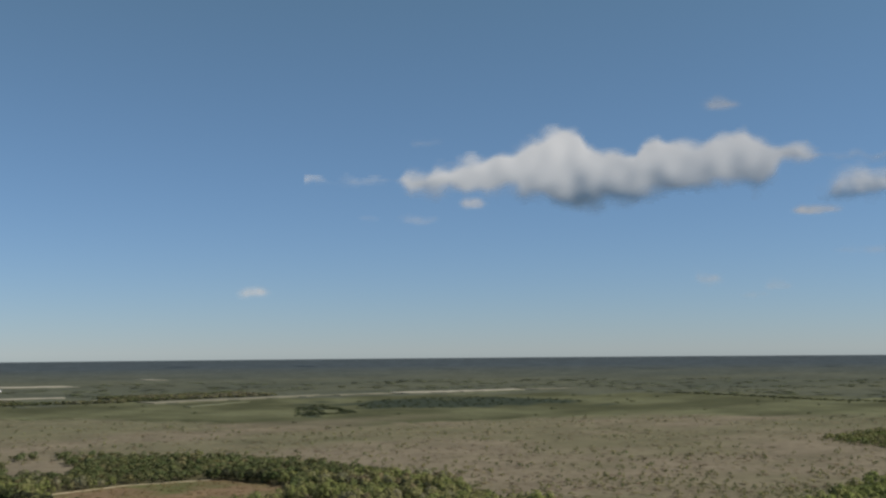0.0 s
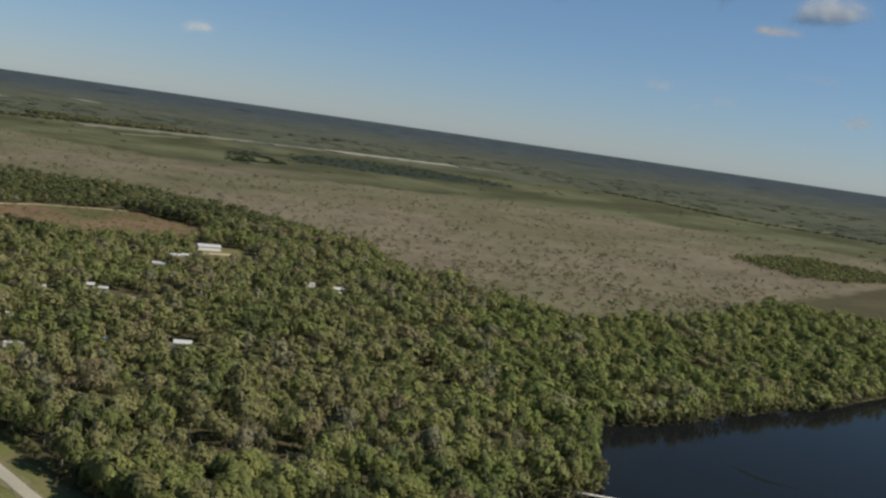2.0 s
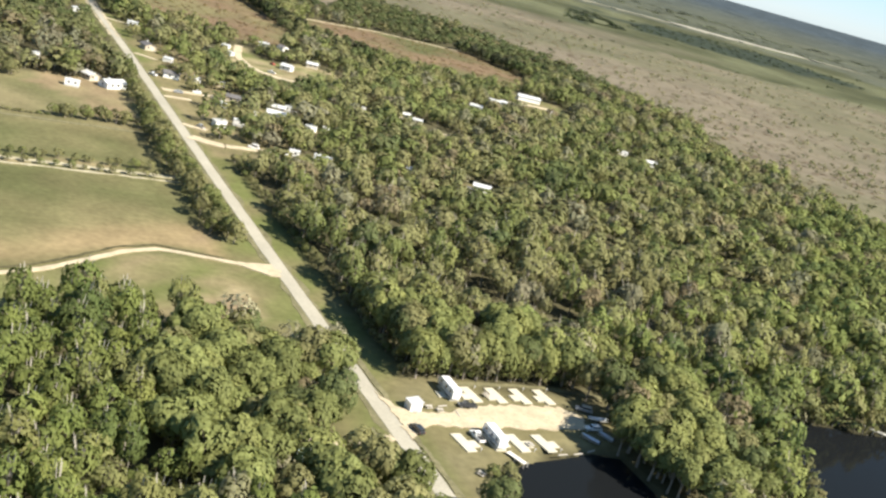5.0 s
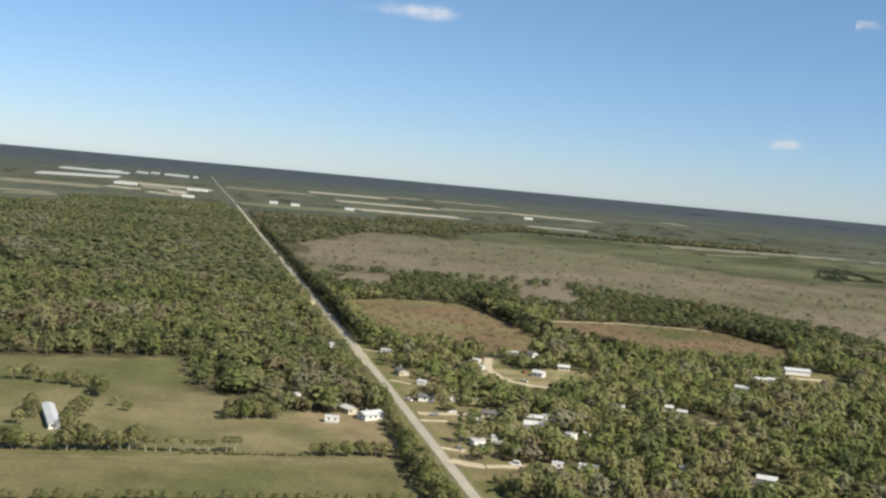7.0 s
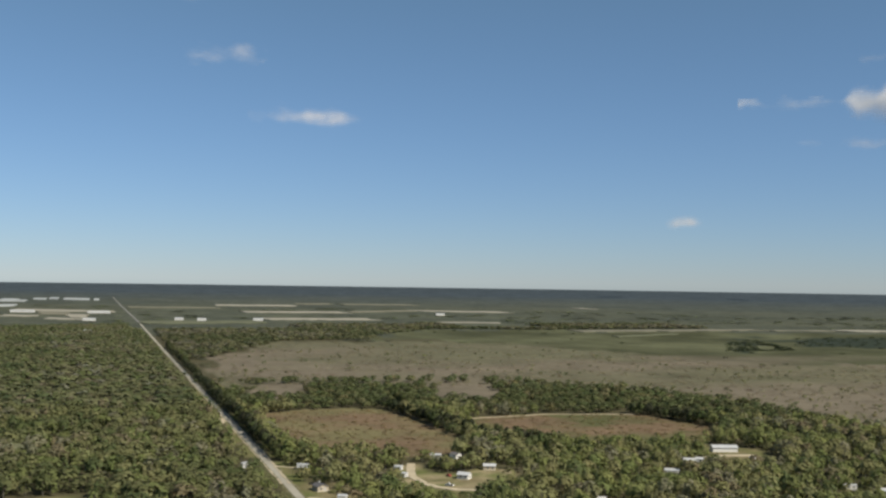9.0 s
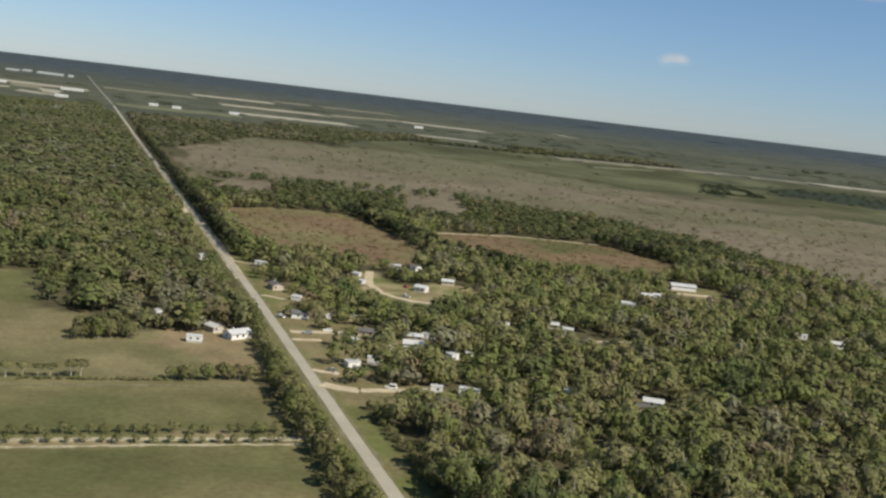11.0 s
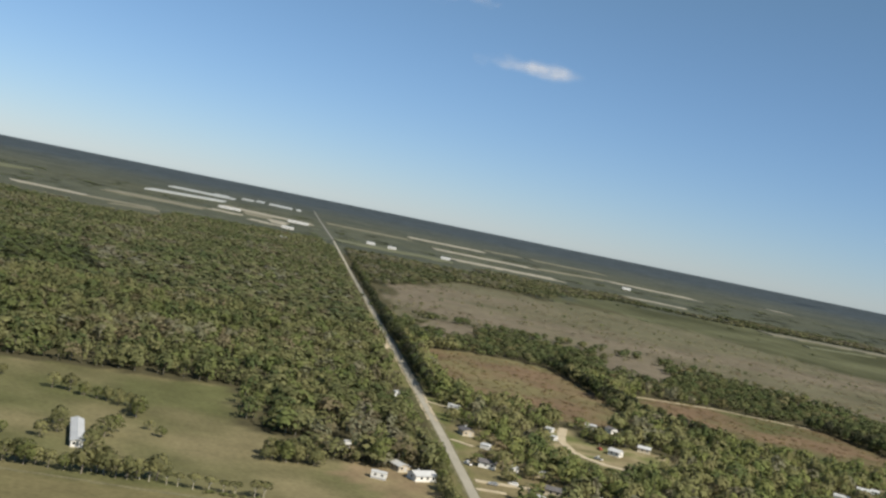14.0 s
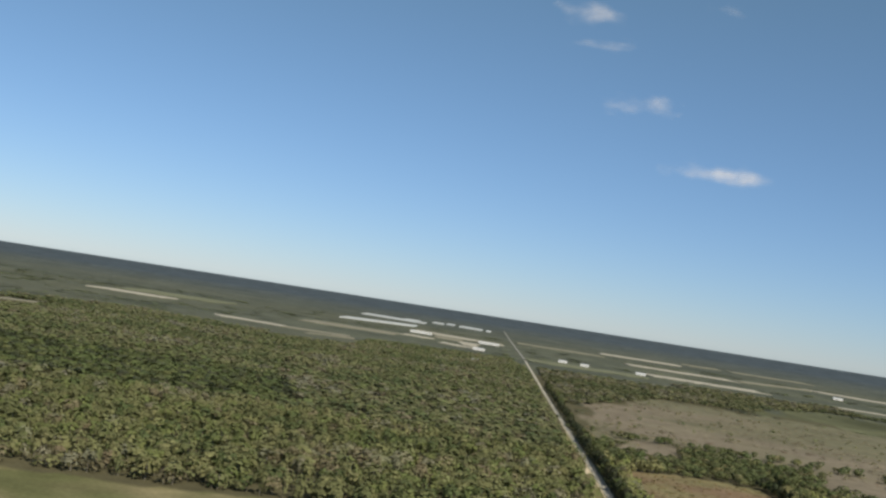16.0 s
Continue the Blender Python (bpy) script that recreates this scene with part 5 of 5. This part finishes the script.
def mobile_home(x, y, turn, long, wide, label, roof="metal_roof", group="mobile homes"):
    h = thing("mobile_home", x, y, turn, label, "mobile home", group)
    a, b = wide / 2, long / 2
    part("skirting", box(-a + 0.08, a - 0.08, -b + 0.08, b - 0.08, -0.1, 0.75), "trim", h)
    part("wall", box(-a, a, -b, b, 0.7, 3.0, 0.05), "white", h)
    part("roof", prism([(-a - 0.15, 2.98), (a + 0.15, 2.98), (a + 0.15, 3.08), (0, 3.5), (-a - 0.15, 3.08)], -b - 0.15, b + 0.15), roof, h)
    part("door", box(a - 0.02, a + 0.05, -0.45, 0.45, 0.8, 2.8), "trim", h)
    part("steps", block(box(a, a + 1.2, -0.7, 0.7, -0.1, 0.4), a, a + 0.7, -0.7, 0.7, 0.4, 0.75), "wood", h)
    for yy in np.arange(-b + 1.8, b - 1, 3.0):
        if abs(yy) > 1.0:
            window(h, a, float(yy), 1.5, 1.0, 0.9, "+x")
        window(h, -a, float(yy), 1.5, 1.0, 0.9, "-x")
    part("air_conditioner", box(-0.35, 0.35, b - 2.4, b - 1.7, 3.2, 3.75, 0.06), "trim", h)
    return h


def shed(x, y, turn, long, wide, high, roof, wall, label, name="shed", group="sheds"):
    s = thing(name, x, y, turn, label, name.replace("_", " "), group)
    a, b = wide / 2, long / 2
    part("wall", prism([(-a, -0.1), (a, -0.1), (a, high), (-a, high - wide * 0.12)], -b, b), wall, s)
    part("roof", prism([(-a - 0.2, high - wide * 0.12 + 0.0), (a + 0.2, high + 0.03), (a + 0.2, high + 0.14), (-a - 0.2, high - wide * 0.12 + 0.12)], -b - 0.2, b + 0.2), roof, s)
    part("door", box(-min(0.9, a * 0.6), min(0.9, a * 0.6), -b - 0.05, -b + 0.02, 0.02, min(2.1, high - 0.6)), "trim", s)
    return s


def wheel(parent, x, y, radius, width):
    w = part("wheel", moved(cylinder(radius, width, "X", 18), x, y, radius), "rubber", parent)
    part("rim", moved(cylinder(radius * 0.6, width + 0.03, "X", 12), x, y, radius), "steel", w)


def travel_trailer(x, y, turn, long, label):
    """A white camping trailer; its length lies along its own y, the hitch at -y."""
    t = thing("travel_trailer", x, y, turn, label, "camper trailer", "camper trailers", 0.28)
    b, a = long / 2, 1.22
    bm = prism([(-b, 0.75), (b, 0.62), (b, 2.9), (b - 0.35, 3.2), (-b + 0.9, 3.2), (-b + 0.15, 2.6), (-b - 0.1, 1.5)], -a, a)
    bmesh.ops.rotate(bm, verts=bm.verts, matrix=Matrix.Rotation(math.pi / 2, 3, "Z"))
    bmesh.ops.bevel(bm, geom=bm.edges[:], offset=0.09, segments=2, affect="EDGES", profile=0.7)
    body = part("body", bm, "white_paint", t)
    for s in (-1, 1):
        part("stripe", box(*sorted((s * (a - 0.01), s * (a + 0.02))), -b + 0.6, b - 0.3, 1.1, 1.55), "stripe", body)
        for yy in (-b * 0.6, b * 0.1, b * 0.65):
            window(t, s * (a + 0.01), yy, 1.85, 1.0, 0.6, ("+" if s > 0 else "-") + "x")
        for yy in (0.35, 1.25):
            wheel(t, s * 0.98, yy, 0.36, 0.24)
    part("door", box(a, a + 0.05, -1.7, -1.0, 0.8, 2.75), "white", t)
    for yy in (-b * 0.3, b * 0.5):
        part("roof_unit", box(-0.38, 0.38, yy - 0.5, yy + 0.5, 3.18, 3.52, 0.08), "white", t)
    part("roof_vent", box(-0.5, -0.15, b * 0.1, b * 0.1 + 0.4, 3.18, 3.3, 0.03), "trim", t)
    part("awning_tube", moved(cylinder(0.09, long * 0.55, "Y"), a + 0.1, 0.4, 2.95), "stripe", t)
    part("hitch", prism([(-0.5, 0.55), (0.5, 0.55), (0.06, 0.65), (-0.06, 0.65)], -b - 1.1, -b + 0.1), "rubber", t)
    part("gas_bottle", moved(cylinder(0.17, 0.6, "Z"), 0.0, -b - 0.35, 0.9), "white", t)
    for s in (-1, 1):
        part("jack", box(s * 0.9 - 0.05, s * 0.9 + 0.05, b - 0.7, b - 0.6, -0.02, 0.75), "steel", t)
    return t


def car(x, y, turn, paint, label, long=4.8, tall=1.65, truck=False, z=0.05):
    """A parked vehicle; it points along its own y."""
    c = thing("pickup_truck" if truck else "car", x, y, turn, label, "pickup" if truck else "car", "", z)
    b, a = long / 2, 0.92
    low = [(-b, 0.45), (-b + 0.1, 0.3), (b - 0.1, 0.3), (b, 0.5), (b - 0.05, 0.85), (b - 1.1, 1.0), (-b + 0.05, 1.02)]
    bm = prism(low, -a, a)
    bmesh.ops.rotate(bm, verts=bm.verts, matrix=Matrix.Rotation(math.pi / 2, 3, "Z"))
    bmesh.ops.bevel(bm, geom=bm.edges[:], offset=0.06, segments=2, affect="EDGES")
    part("body", bm, paint, c)
    back = -0.3 if truck else -b + 0.35
    cab = [(back, 1.0), (b - 1.15, 1.0), (b - 1.85, tall - 0.05), (b - 2.3, tall), (back + 0.45, tall), (back + 0.1, tall - 0.12)]
    bm = prism(cab, -a + 0.1, a - 0.1)
    bmesh.ops.rotate(bm, verts=bm.verts, matrix=Matrix.Rotation(math.pi / 2, 3, "Z"))
    bmesh.ops.bevel(bm, geom=bm.edges[:], offset=0.07, segments=2, affect="EDGES")
    cabin = part("cabin", bm, paint, c)
    for s in (-1, 1):
        part("side_window", box(*sorted((s * (a - 0.12), s * (a - 0.08))), back + 0.4, b - 1.75, 1.08, tall - 0.16), "glass", cabin)
    part("windscreen", prism([(-0.72, 0), (0.72, 0), (0.66, 0.04), (-0.66, 0.04)], 0, 0.72), "glass", cabin).matrix_local = Matrix.Translation((0, b - 1.12, 1.06)) @ Matrix.Rotation(radians(140), 4, "X")
    part("rear_window", box(-0.68, 0.68, back + 0.02, back + 0.12, 1.1, tall - 0.2), "glass", cabin)
    if truck:
        part("load_bed", box(-a + 0.15, a - 0.15, -b + 0.15, back - 0.1, 1.0, 1.06), "rubber", c)
    for s in (-1, 1):
        part("headlight", box(s * 0.6 - 0.17, s * 0.6 + 0.17, b - 0.08, b + 0.02, 0.62, 0.8), "steel", c)
        part("tail_light", box(s * 0.72 - 0.1, s * 0.72 + 0.1, -b - 0.02, -b + 0.06, 0.7, 0.9), "red_paint", c)
        for yy in (-b + 0.85, b - 0.85):
            wheel(c, s * (a - 0.08), yy, 0.34, 0.22)
    return c


def concrete_pad(x, y, turn, side):
    """A caravan pad with a side patio."""
    bm = box(-1.5, 1.5, -4.2, 4.2, 0.05, 0.34, 0.03)
    part_ = thing("concrete_pad", x, y, turn, "pale concrete caravan pad with a side patio", "pad", "caravan pads")
    part("slab", bm, "concrete", part_)
    part("patio", box(*sorted((side * 1.52, side * 3.7)), -2.4, 0.6, 0.05, 0.335, 0.03), "concrete", part_)


def picnic_table(x, y, turn, z=0.1):
    t = thing("picnic_table", x, y, turn, "pale weathered wooden picnic table with benches", "picnic table", "picnic tables", z)
    for k in range(4):
        part("plank", box(-0.4 + k * 0.205, -0.4 + k * 0.205 + 0.19, -0.95, 0.95, 0.72, 0.77), "wood", t)
    for s in (-1, 1):
        part("bench", box(*sorted((s * 0.62, s * 0.9)), -0.95, 0.95, 0.42, 0.47), "wood", t)
        part("trestle", block(block(box(-0.85, 0.85, s * 0.7 - 0.04, s * 0.7 + 0.04, 0.34, 0.42), -0.5, -0.4, s * 0.7 - 0.04, s * 0.7 + 0.04, 0.0, 0.72), 0.4, 0.5, s * 0.7 - 0.04, s * 0.7 + 0.04, 0.0, 0.72), "wood", t)


def service_post(x, y):
    p = thing("service_post", x, y, 0, "small grey electric hook-up post beside a pad", "hook-up post", "hook-up posts")
    part("post", box(-0.07, 0.07, -0.07, 0.07, 0, 1.1), "wood", p)
    part("meter_box", box(-0.16, 0.16, -0.2, -0.07, 0.6, 1.05, 0.02), "trim", p)


def dock(x0, y0, x1, y1, wide, label, every=3.0, piece=0.42):
    """A plank walk on posts over the water."""
    long = math.hypot(x1 - x0, y1 - y0)
    d = thing("dock", x0, y0, math.degrees(math.atan2(y1 - y0, x1 - x0)), label, "dock")
    for k in range(int(long / piece)):
        part("plank", box(k * piece, k * piece + piece - 0.03, -wide / 2, wide / 2, 0.62, 0.68), "pale_wood", d)
    for s in (-1, 1):
        part("beam", box(0, long, s * wide * 0.36 - 0.06, s * wide * 0.36 + 0.06, 0.42, 0.61), "wood", d)
        for k in range(int(long / every) + 1):
            part("pile", moved(cylinder(0.11, 3.4, "Z", 10), min(k * every + 0.15, long - 0.15), s * (wide / 2 + 0.06), -0.7), "wood", d)


def boat(x, y, turn, label, paint="steel", long=5.0, z=0.1, cradle=True):
    b = thing("boat", x, y, turn, label, "boat", "boats", z)
    bm, rings = bmesh.new(), []
    for f, w, k in ((-1, 0.8, 0.0), (-0.3, 0.85, 0.0), (0.3, 0.75, 0.03), (0.75, 0.42, 0.12), (1.0, 0.06, 0.3)):
        yy = f * long / 2
        rings.append([bm.verts.new(p) for p in ((-w, yy, 1.05 + k), (-w * 0.75, yy, 0.5 + k), (0, yy, 0.42 + k), (w * 0.75, yy, 0.5 + k), (w, yy, 1.05 + k), (w * 0.85, yy, 0.98 + k), (0, yy, 0.62 + k), (-w * 0.85, yy, 0.98 + k))])
    for p, q in zip(rings[:-1], rings[1:]):
        for k in range(8):
            bm.faces.new((p[k - 1], p[k], q[k], q[k - 1]))
    bm.faces.new(rings[0]), bm.faces.new(rings[-1][::-1])
    part("hull", bm, paint, b)
    for f in (-0.25, 0.2):
        part("thwart", box(-0.68, 0.68, f * long - 0.15, f * long + 0.15, 0.84, 0.9), "wood", b)
    part("motor", box(-0.16, 0.16, -long / 2 - 0.35, -long / 2 - 0.02, 0.6, 1.4, 0.05), "rubber", b)
    if cradle:
        part("trailer_frame", block(block(box(-0.6, -0.5, -long * 0.4, long * 0.5, 0.34, 0.44), 0.5, 0.6, -long * 0.4, long * 0.5, 0.34, 0.44), -0.75, 0.75, -0.5, -0.4, 0.3, 0.42), "steel", b)
        for s in (-1, 1):
            wheel(b, s * 0.85, -0.45, 0.28, 0.18)


def build_camp():
    travel_trailer(29.2, 197.6, 180, 9.4, "long white camper trailer parked on its pad beside the wood")
    travel_trailer(30.6, 172.8, 180, 9.0, "white camper trailer beside the dark inlet")
    for x in (36.2, 44.2, 52.2, 60.2):
        concrete_pad(x, 197.2, 6, -1)
        service_post(x + 3.0, 201)
    for x in (21.6, 37.4, 45.4):
        concrete_pad(x, 172.0, 6, 1)
        service_post(x + 3.0, 168.2)
    concrete_pad(29.2, 197.6, 0, -1)
    concrete_pad(30.6, 172.4, 0, 1)
    car(11.0, 177.5, 8, "dark_paint", "dark parked car on the grass by the camp entrance", 4.9, 1.7)
    car(26.6, 174.4, 5, "white_paint", "white pickup truck parked beside the camper trailer", 5.6, 1.85, True)
    car(31.6, 190.4, 82, "dark_paint", "dark pickup truck parked before the camper trailer", 5.4, 1.8, True)
    car(69.5, 190.0, 60, "silver_paint", "silver car parked in the shade at the yard's end", 5.0, 1.75)
    car(66.0, 179.4, 84, "white_paint", "white car parked in the shade at the yard's end", 4.8, 1.6)
    boat(70.5, 184.0, 76, "pale boat on a trailer at the yard's end", "white_paint", 6.2)
    boat(61.0, 173.6, 30, "grey metal boat on a trailer by the inlet", "steel", 5.6)
    boat(67.0, 175.0, 20, "grey metal boat on a trailer by the inlet", "silver_paint", 5.2)
    shed(14.6, 188.6, 4, 3.2, 3.4, 2.7, "metal_roof", "white", "small white pump shed at the camp entrance", "pump_shed")
    picnic_table(19.5, 189.2, 92)
    picnic_table(22.0, 187.6, 92)
    picnic_table(40.6, 196.4, 10, 0.34)
    picnic_table(40.4, 170.6, 10, 0.34)
    picnic_table(19.4, 157.6, 30)
    dock(31.8, 167.2, 34.0, 161.4, 1.5, "short pale wooden dock at the inlet")
    dock(178.5, 184.5, 197.4, 161.0, 1.5, "long pale wooden dock reaching into the lake")
    house(-21, 159.5, 62, 10, 7, 2.7, "green_roof", "white", "white house with a pale green roof under the trees", porch=2.0)
    # logs that mark the edge of the yard
    for k, (x, y, a) in enumerate([(48, 166.4, 5), (53, 166.8, 8), (58, 168.2, 20), (24, 190.2, 12), (26.8, 186.2, 85)]):
        log = thing("log", x, y, a, "pale bare log lying at the yard's edge", "log", "edge logs", 0.3)
        part("stem", cylinder(0.16, 3.0, "X", 9), "wood", log)


def build_homes():
    # west of the road
    mobile_home(-35, 490, 78, 6.7, 3.4, "white mobile home at the edge of the pasture")
    house(-15, 500, 118, 11.1, 7.0, 2.8, "metal_roof", "white", "long white-roofed farmhouse by the road", porch=2.4, chimney=True)
    house(-24, 511, 30, 6.7, 5.7, 2.7, "metal_roof", "tan_wall", "small white-roofed house behind the farmhouse")
    shed(-47, 538, 10, 3.0, 3.0, 3.2, "metal_roof", "white", "small tall white shed at the wood's edge")
    shed(-9, 699, 10, 4.0, 4.0, 3.6, "metal_roof", "white", "small white shed among roadside trees")
    barn = house(-160, 477, 11.6, 36, 4.5, 2.7, "metal_roof", "white", "long narrow white metal-roofed barn on the pasture", "barn", 0.3)
    # east of the road
    mobile_home(26, 687, 62, 7.4, 3.3, "white mobile home close to the road")
    house(23, 617, 12, 8.1, 6.6, 2.8, "grey_roof", "tan_wall", "dark grey-roofed house under roadside trees", chimney=True)
    shed(29.5, 589, 60, 5, 3.5, 2.5, "metal_roof", "white", "low white shed in a roadside yard")
    house(23, 546, 75, 8.1, 6.1, 2.8, "grey_roof", "white", "white-walled house with a dark roof", porch=2.0)
    shed(36, 546, 40, 4.5, 4, 2.6, "metal_roof", "white", "small white shed in a roadside yard")
    shed(50, 545, 70, 4, 3.4, 2.5, "metal_roof", "tan_wall", "small pale shed among the trees")
    shed(38.5, 496, 20, 5, 3.6, 2.6, "metal_roof", "white", "small white shed among the trees")
    house(49, 513, 70, 7.4, 5.7, 2.7, "grey_roof", "tan_wall", "dark-roofed house among the trees")
    shed(27.5, 455, 6, 5.5, 5.5, 3.4, "metal_roof", "white", "square white garage in a roadside yard", "garage")
    mobile_home(39, 462, 66, 5.5, 2.8, "short white mobile home among the trees")
    house(66, 491, 72, 9.2, 6.6, 2.8, "metal_roof", "white", "broad white metal-roofed house among the trees")
    house(72, 507, 72, 7.4, 4.9, 2.6, "metal_roof", "tan_wall", "white-roofed house among the trees")
    mobile_home(80, 510, 60, 5.9, 3.0, "short white mobile home among the trees")
    shed(54, 488, 30, 3.2, 3, 2.4, "metal_roof", "white", "small white shed among the trees")
    shed(80, 475, 20, 5, 4, 2.8, "metal_roof", "white", "small white shed among the trees")
    shed(89, 478, 40, 3.5, 3, 2.4, "metal_roof", "white", "small white shed among the trees")
    car(48.5, 419.5, 70, "white_paint", "white car parked on a woodland track", 4.8, 1.6)
    mobile_home(54, 420, 68, 4.8, 2.6, "small white mobile home beside the track")
    mobile_home(67, 417, 60, 8.1, 3.4, "white mobile home deep in the trees")
    car(13, 545, 30, "white_paint", "white pickup truck in a roadside yard", 5.4, 1.8, True)
    car(20, 512, 80, "silver_paint", "silver car on a sandy drive", 4.7, 1.5)
    car(31, 518.5, 75, "white_paint", "white car at the end of a sandy drive", 4.7, 1.5)
    car(17, 447, 20, "silver_paint", "silver pickup truck in a roadside yard", 5.4, 1.8, True)
    car(36, 424, 60, "white_paint", "white van parked on a woodland track", 5.2, 2.1)
    car(99, 612, 40, "white_paint", "white pickup truck beside the curved drive", 5.4, 1.8, True)
    car(108, 641, 10, "red_paint", "faded red car on a sandy yard", 4.6, 1.5)
    # the yards beyond
    shed(81, 647, 30, 4, 3, 2.4, "metal_roof", "white", "small white shed beside the curved drive")
    shed(84, 671, 50, 5, 3.4, 2.5, "metal_roof", "white", "small white shed among the trees")
    house(115, 632, 50, 7.0, 6.1, 2.8, "metal_roof", "white", "white house with a bright roof on a sandy yard")
    house(141, 658, 70, 7.4, 5.3, 2.7, "metal_roof", "tan_wall", "pale-roofed house among the trees")
    shed(121, 709, 60, 7, 4, 2.6, "metal_roof", "white", "low white shed on an open yard")
    house(134, 705, 30, 5.9, 5.7, 2.8, "grey_roof", "white", "white house with a grey roof on an open yard")
    shed(136, 546, 0, 3, 2.6, 2.3, "metal_roof", "white", "tiny white shed among the trees")
    house(164, 546, 60, 5.9, 4.9, 2.6, "metal_roof", "tan_wall", "white-roofed cabin in a small clearing", "cabin")
    shed(168, 537, 60, 7, 4, 2.6, "metal_roof", "tan_wall", "pale open shed in a small clearing")
    # the farm at the wood's edge
    shed(250, 618, 60, 9, 5, 2.8, "metal_roof", "white", "low white shed at the forest farm")
    house(280, 647, 62, 7.4, 5.7, 2.9, "metal_roof", "white", "white house at the forest farm")
    house(290, 651, 62, 4.4, 4.1, 2.7, "metal_roof", "white", "small white house at the forest farm")
    house(334, 690, 72, 17.8, 9.0, 3.2, "metal_roof", "white", "large white metal farm building with a pale roof", "farm_building", 0.28, windows=False)
    shed(331, 650, 20, 3.5, 3.2, 2.8, "metal_roof", "white", "small white shed at the forest farm")
    house(146, 406, 60, 8.1, 5.3, 2.6, "metal_roof", "white", "white metal-roofed house deep in the trees")
    shed(138, 400, 60, 6, 4, 2.4, "grey_roof", "tan_wall", "dark-roofed shed deep in the trees")
    shed(114, 422, 50, 4, 3, 2.4, "metal_roof", "white", "small white shed deep in the trees")
    mobile_home(327, 545, 66, 7.4, 3.6, "white mobile home at the wood's far edge")
    house(338, 526, 62, 6.7, 5.7, 2.8, "metal_roof", "white", "white house at the wood's far edge")
    # far sheds beside the road's end
    for x, y, long in ((336, 3068, 26), (1038, 3563, 26), (119, 3094, 22), (178, 3058, 22), (-329, 3717, 64), (-94, 3639, 60), (-120, 3038, 30), (-119, 2380, 14)):
        px, py, pz = (float(v) for v in lie(x, y))
        far = house(px, py, 80, long, 12, 5, "metal_roof", "white", "large white-roofed shed far along the road", "far_shed", 0.25, group="far sheds")
        far.location.z = pz + 0.5


build_camp()
build_homes()
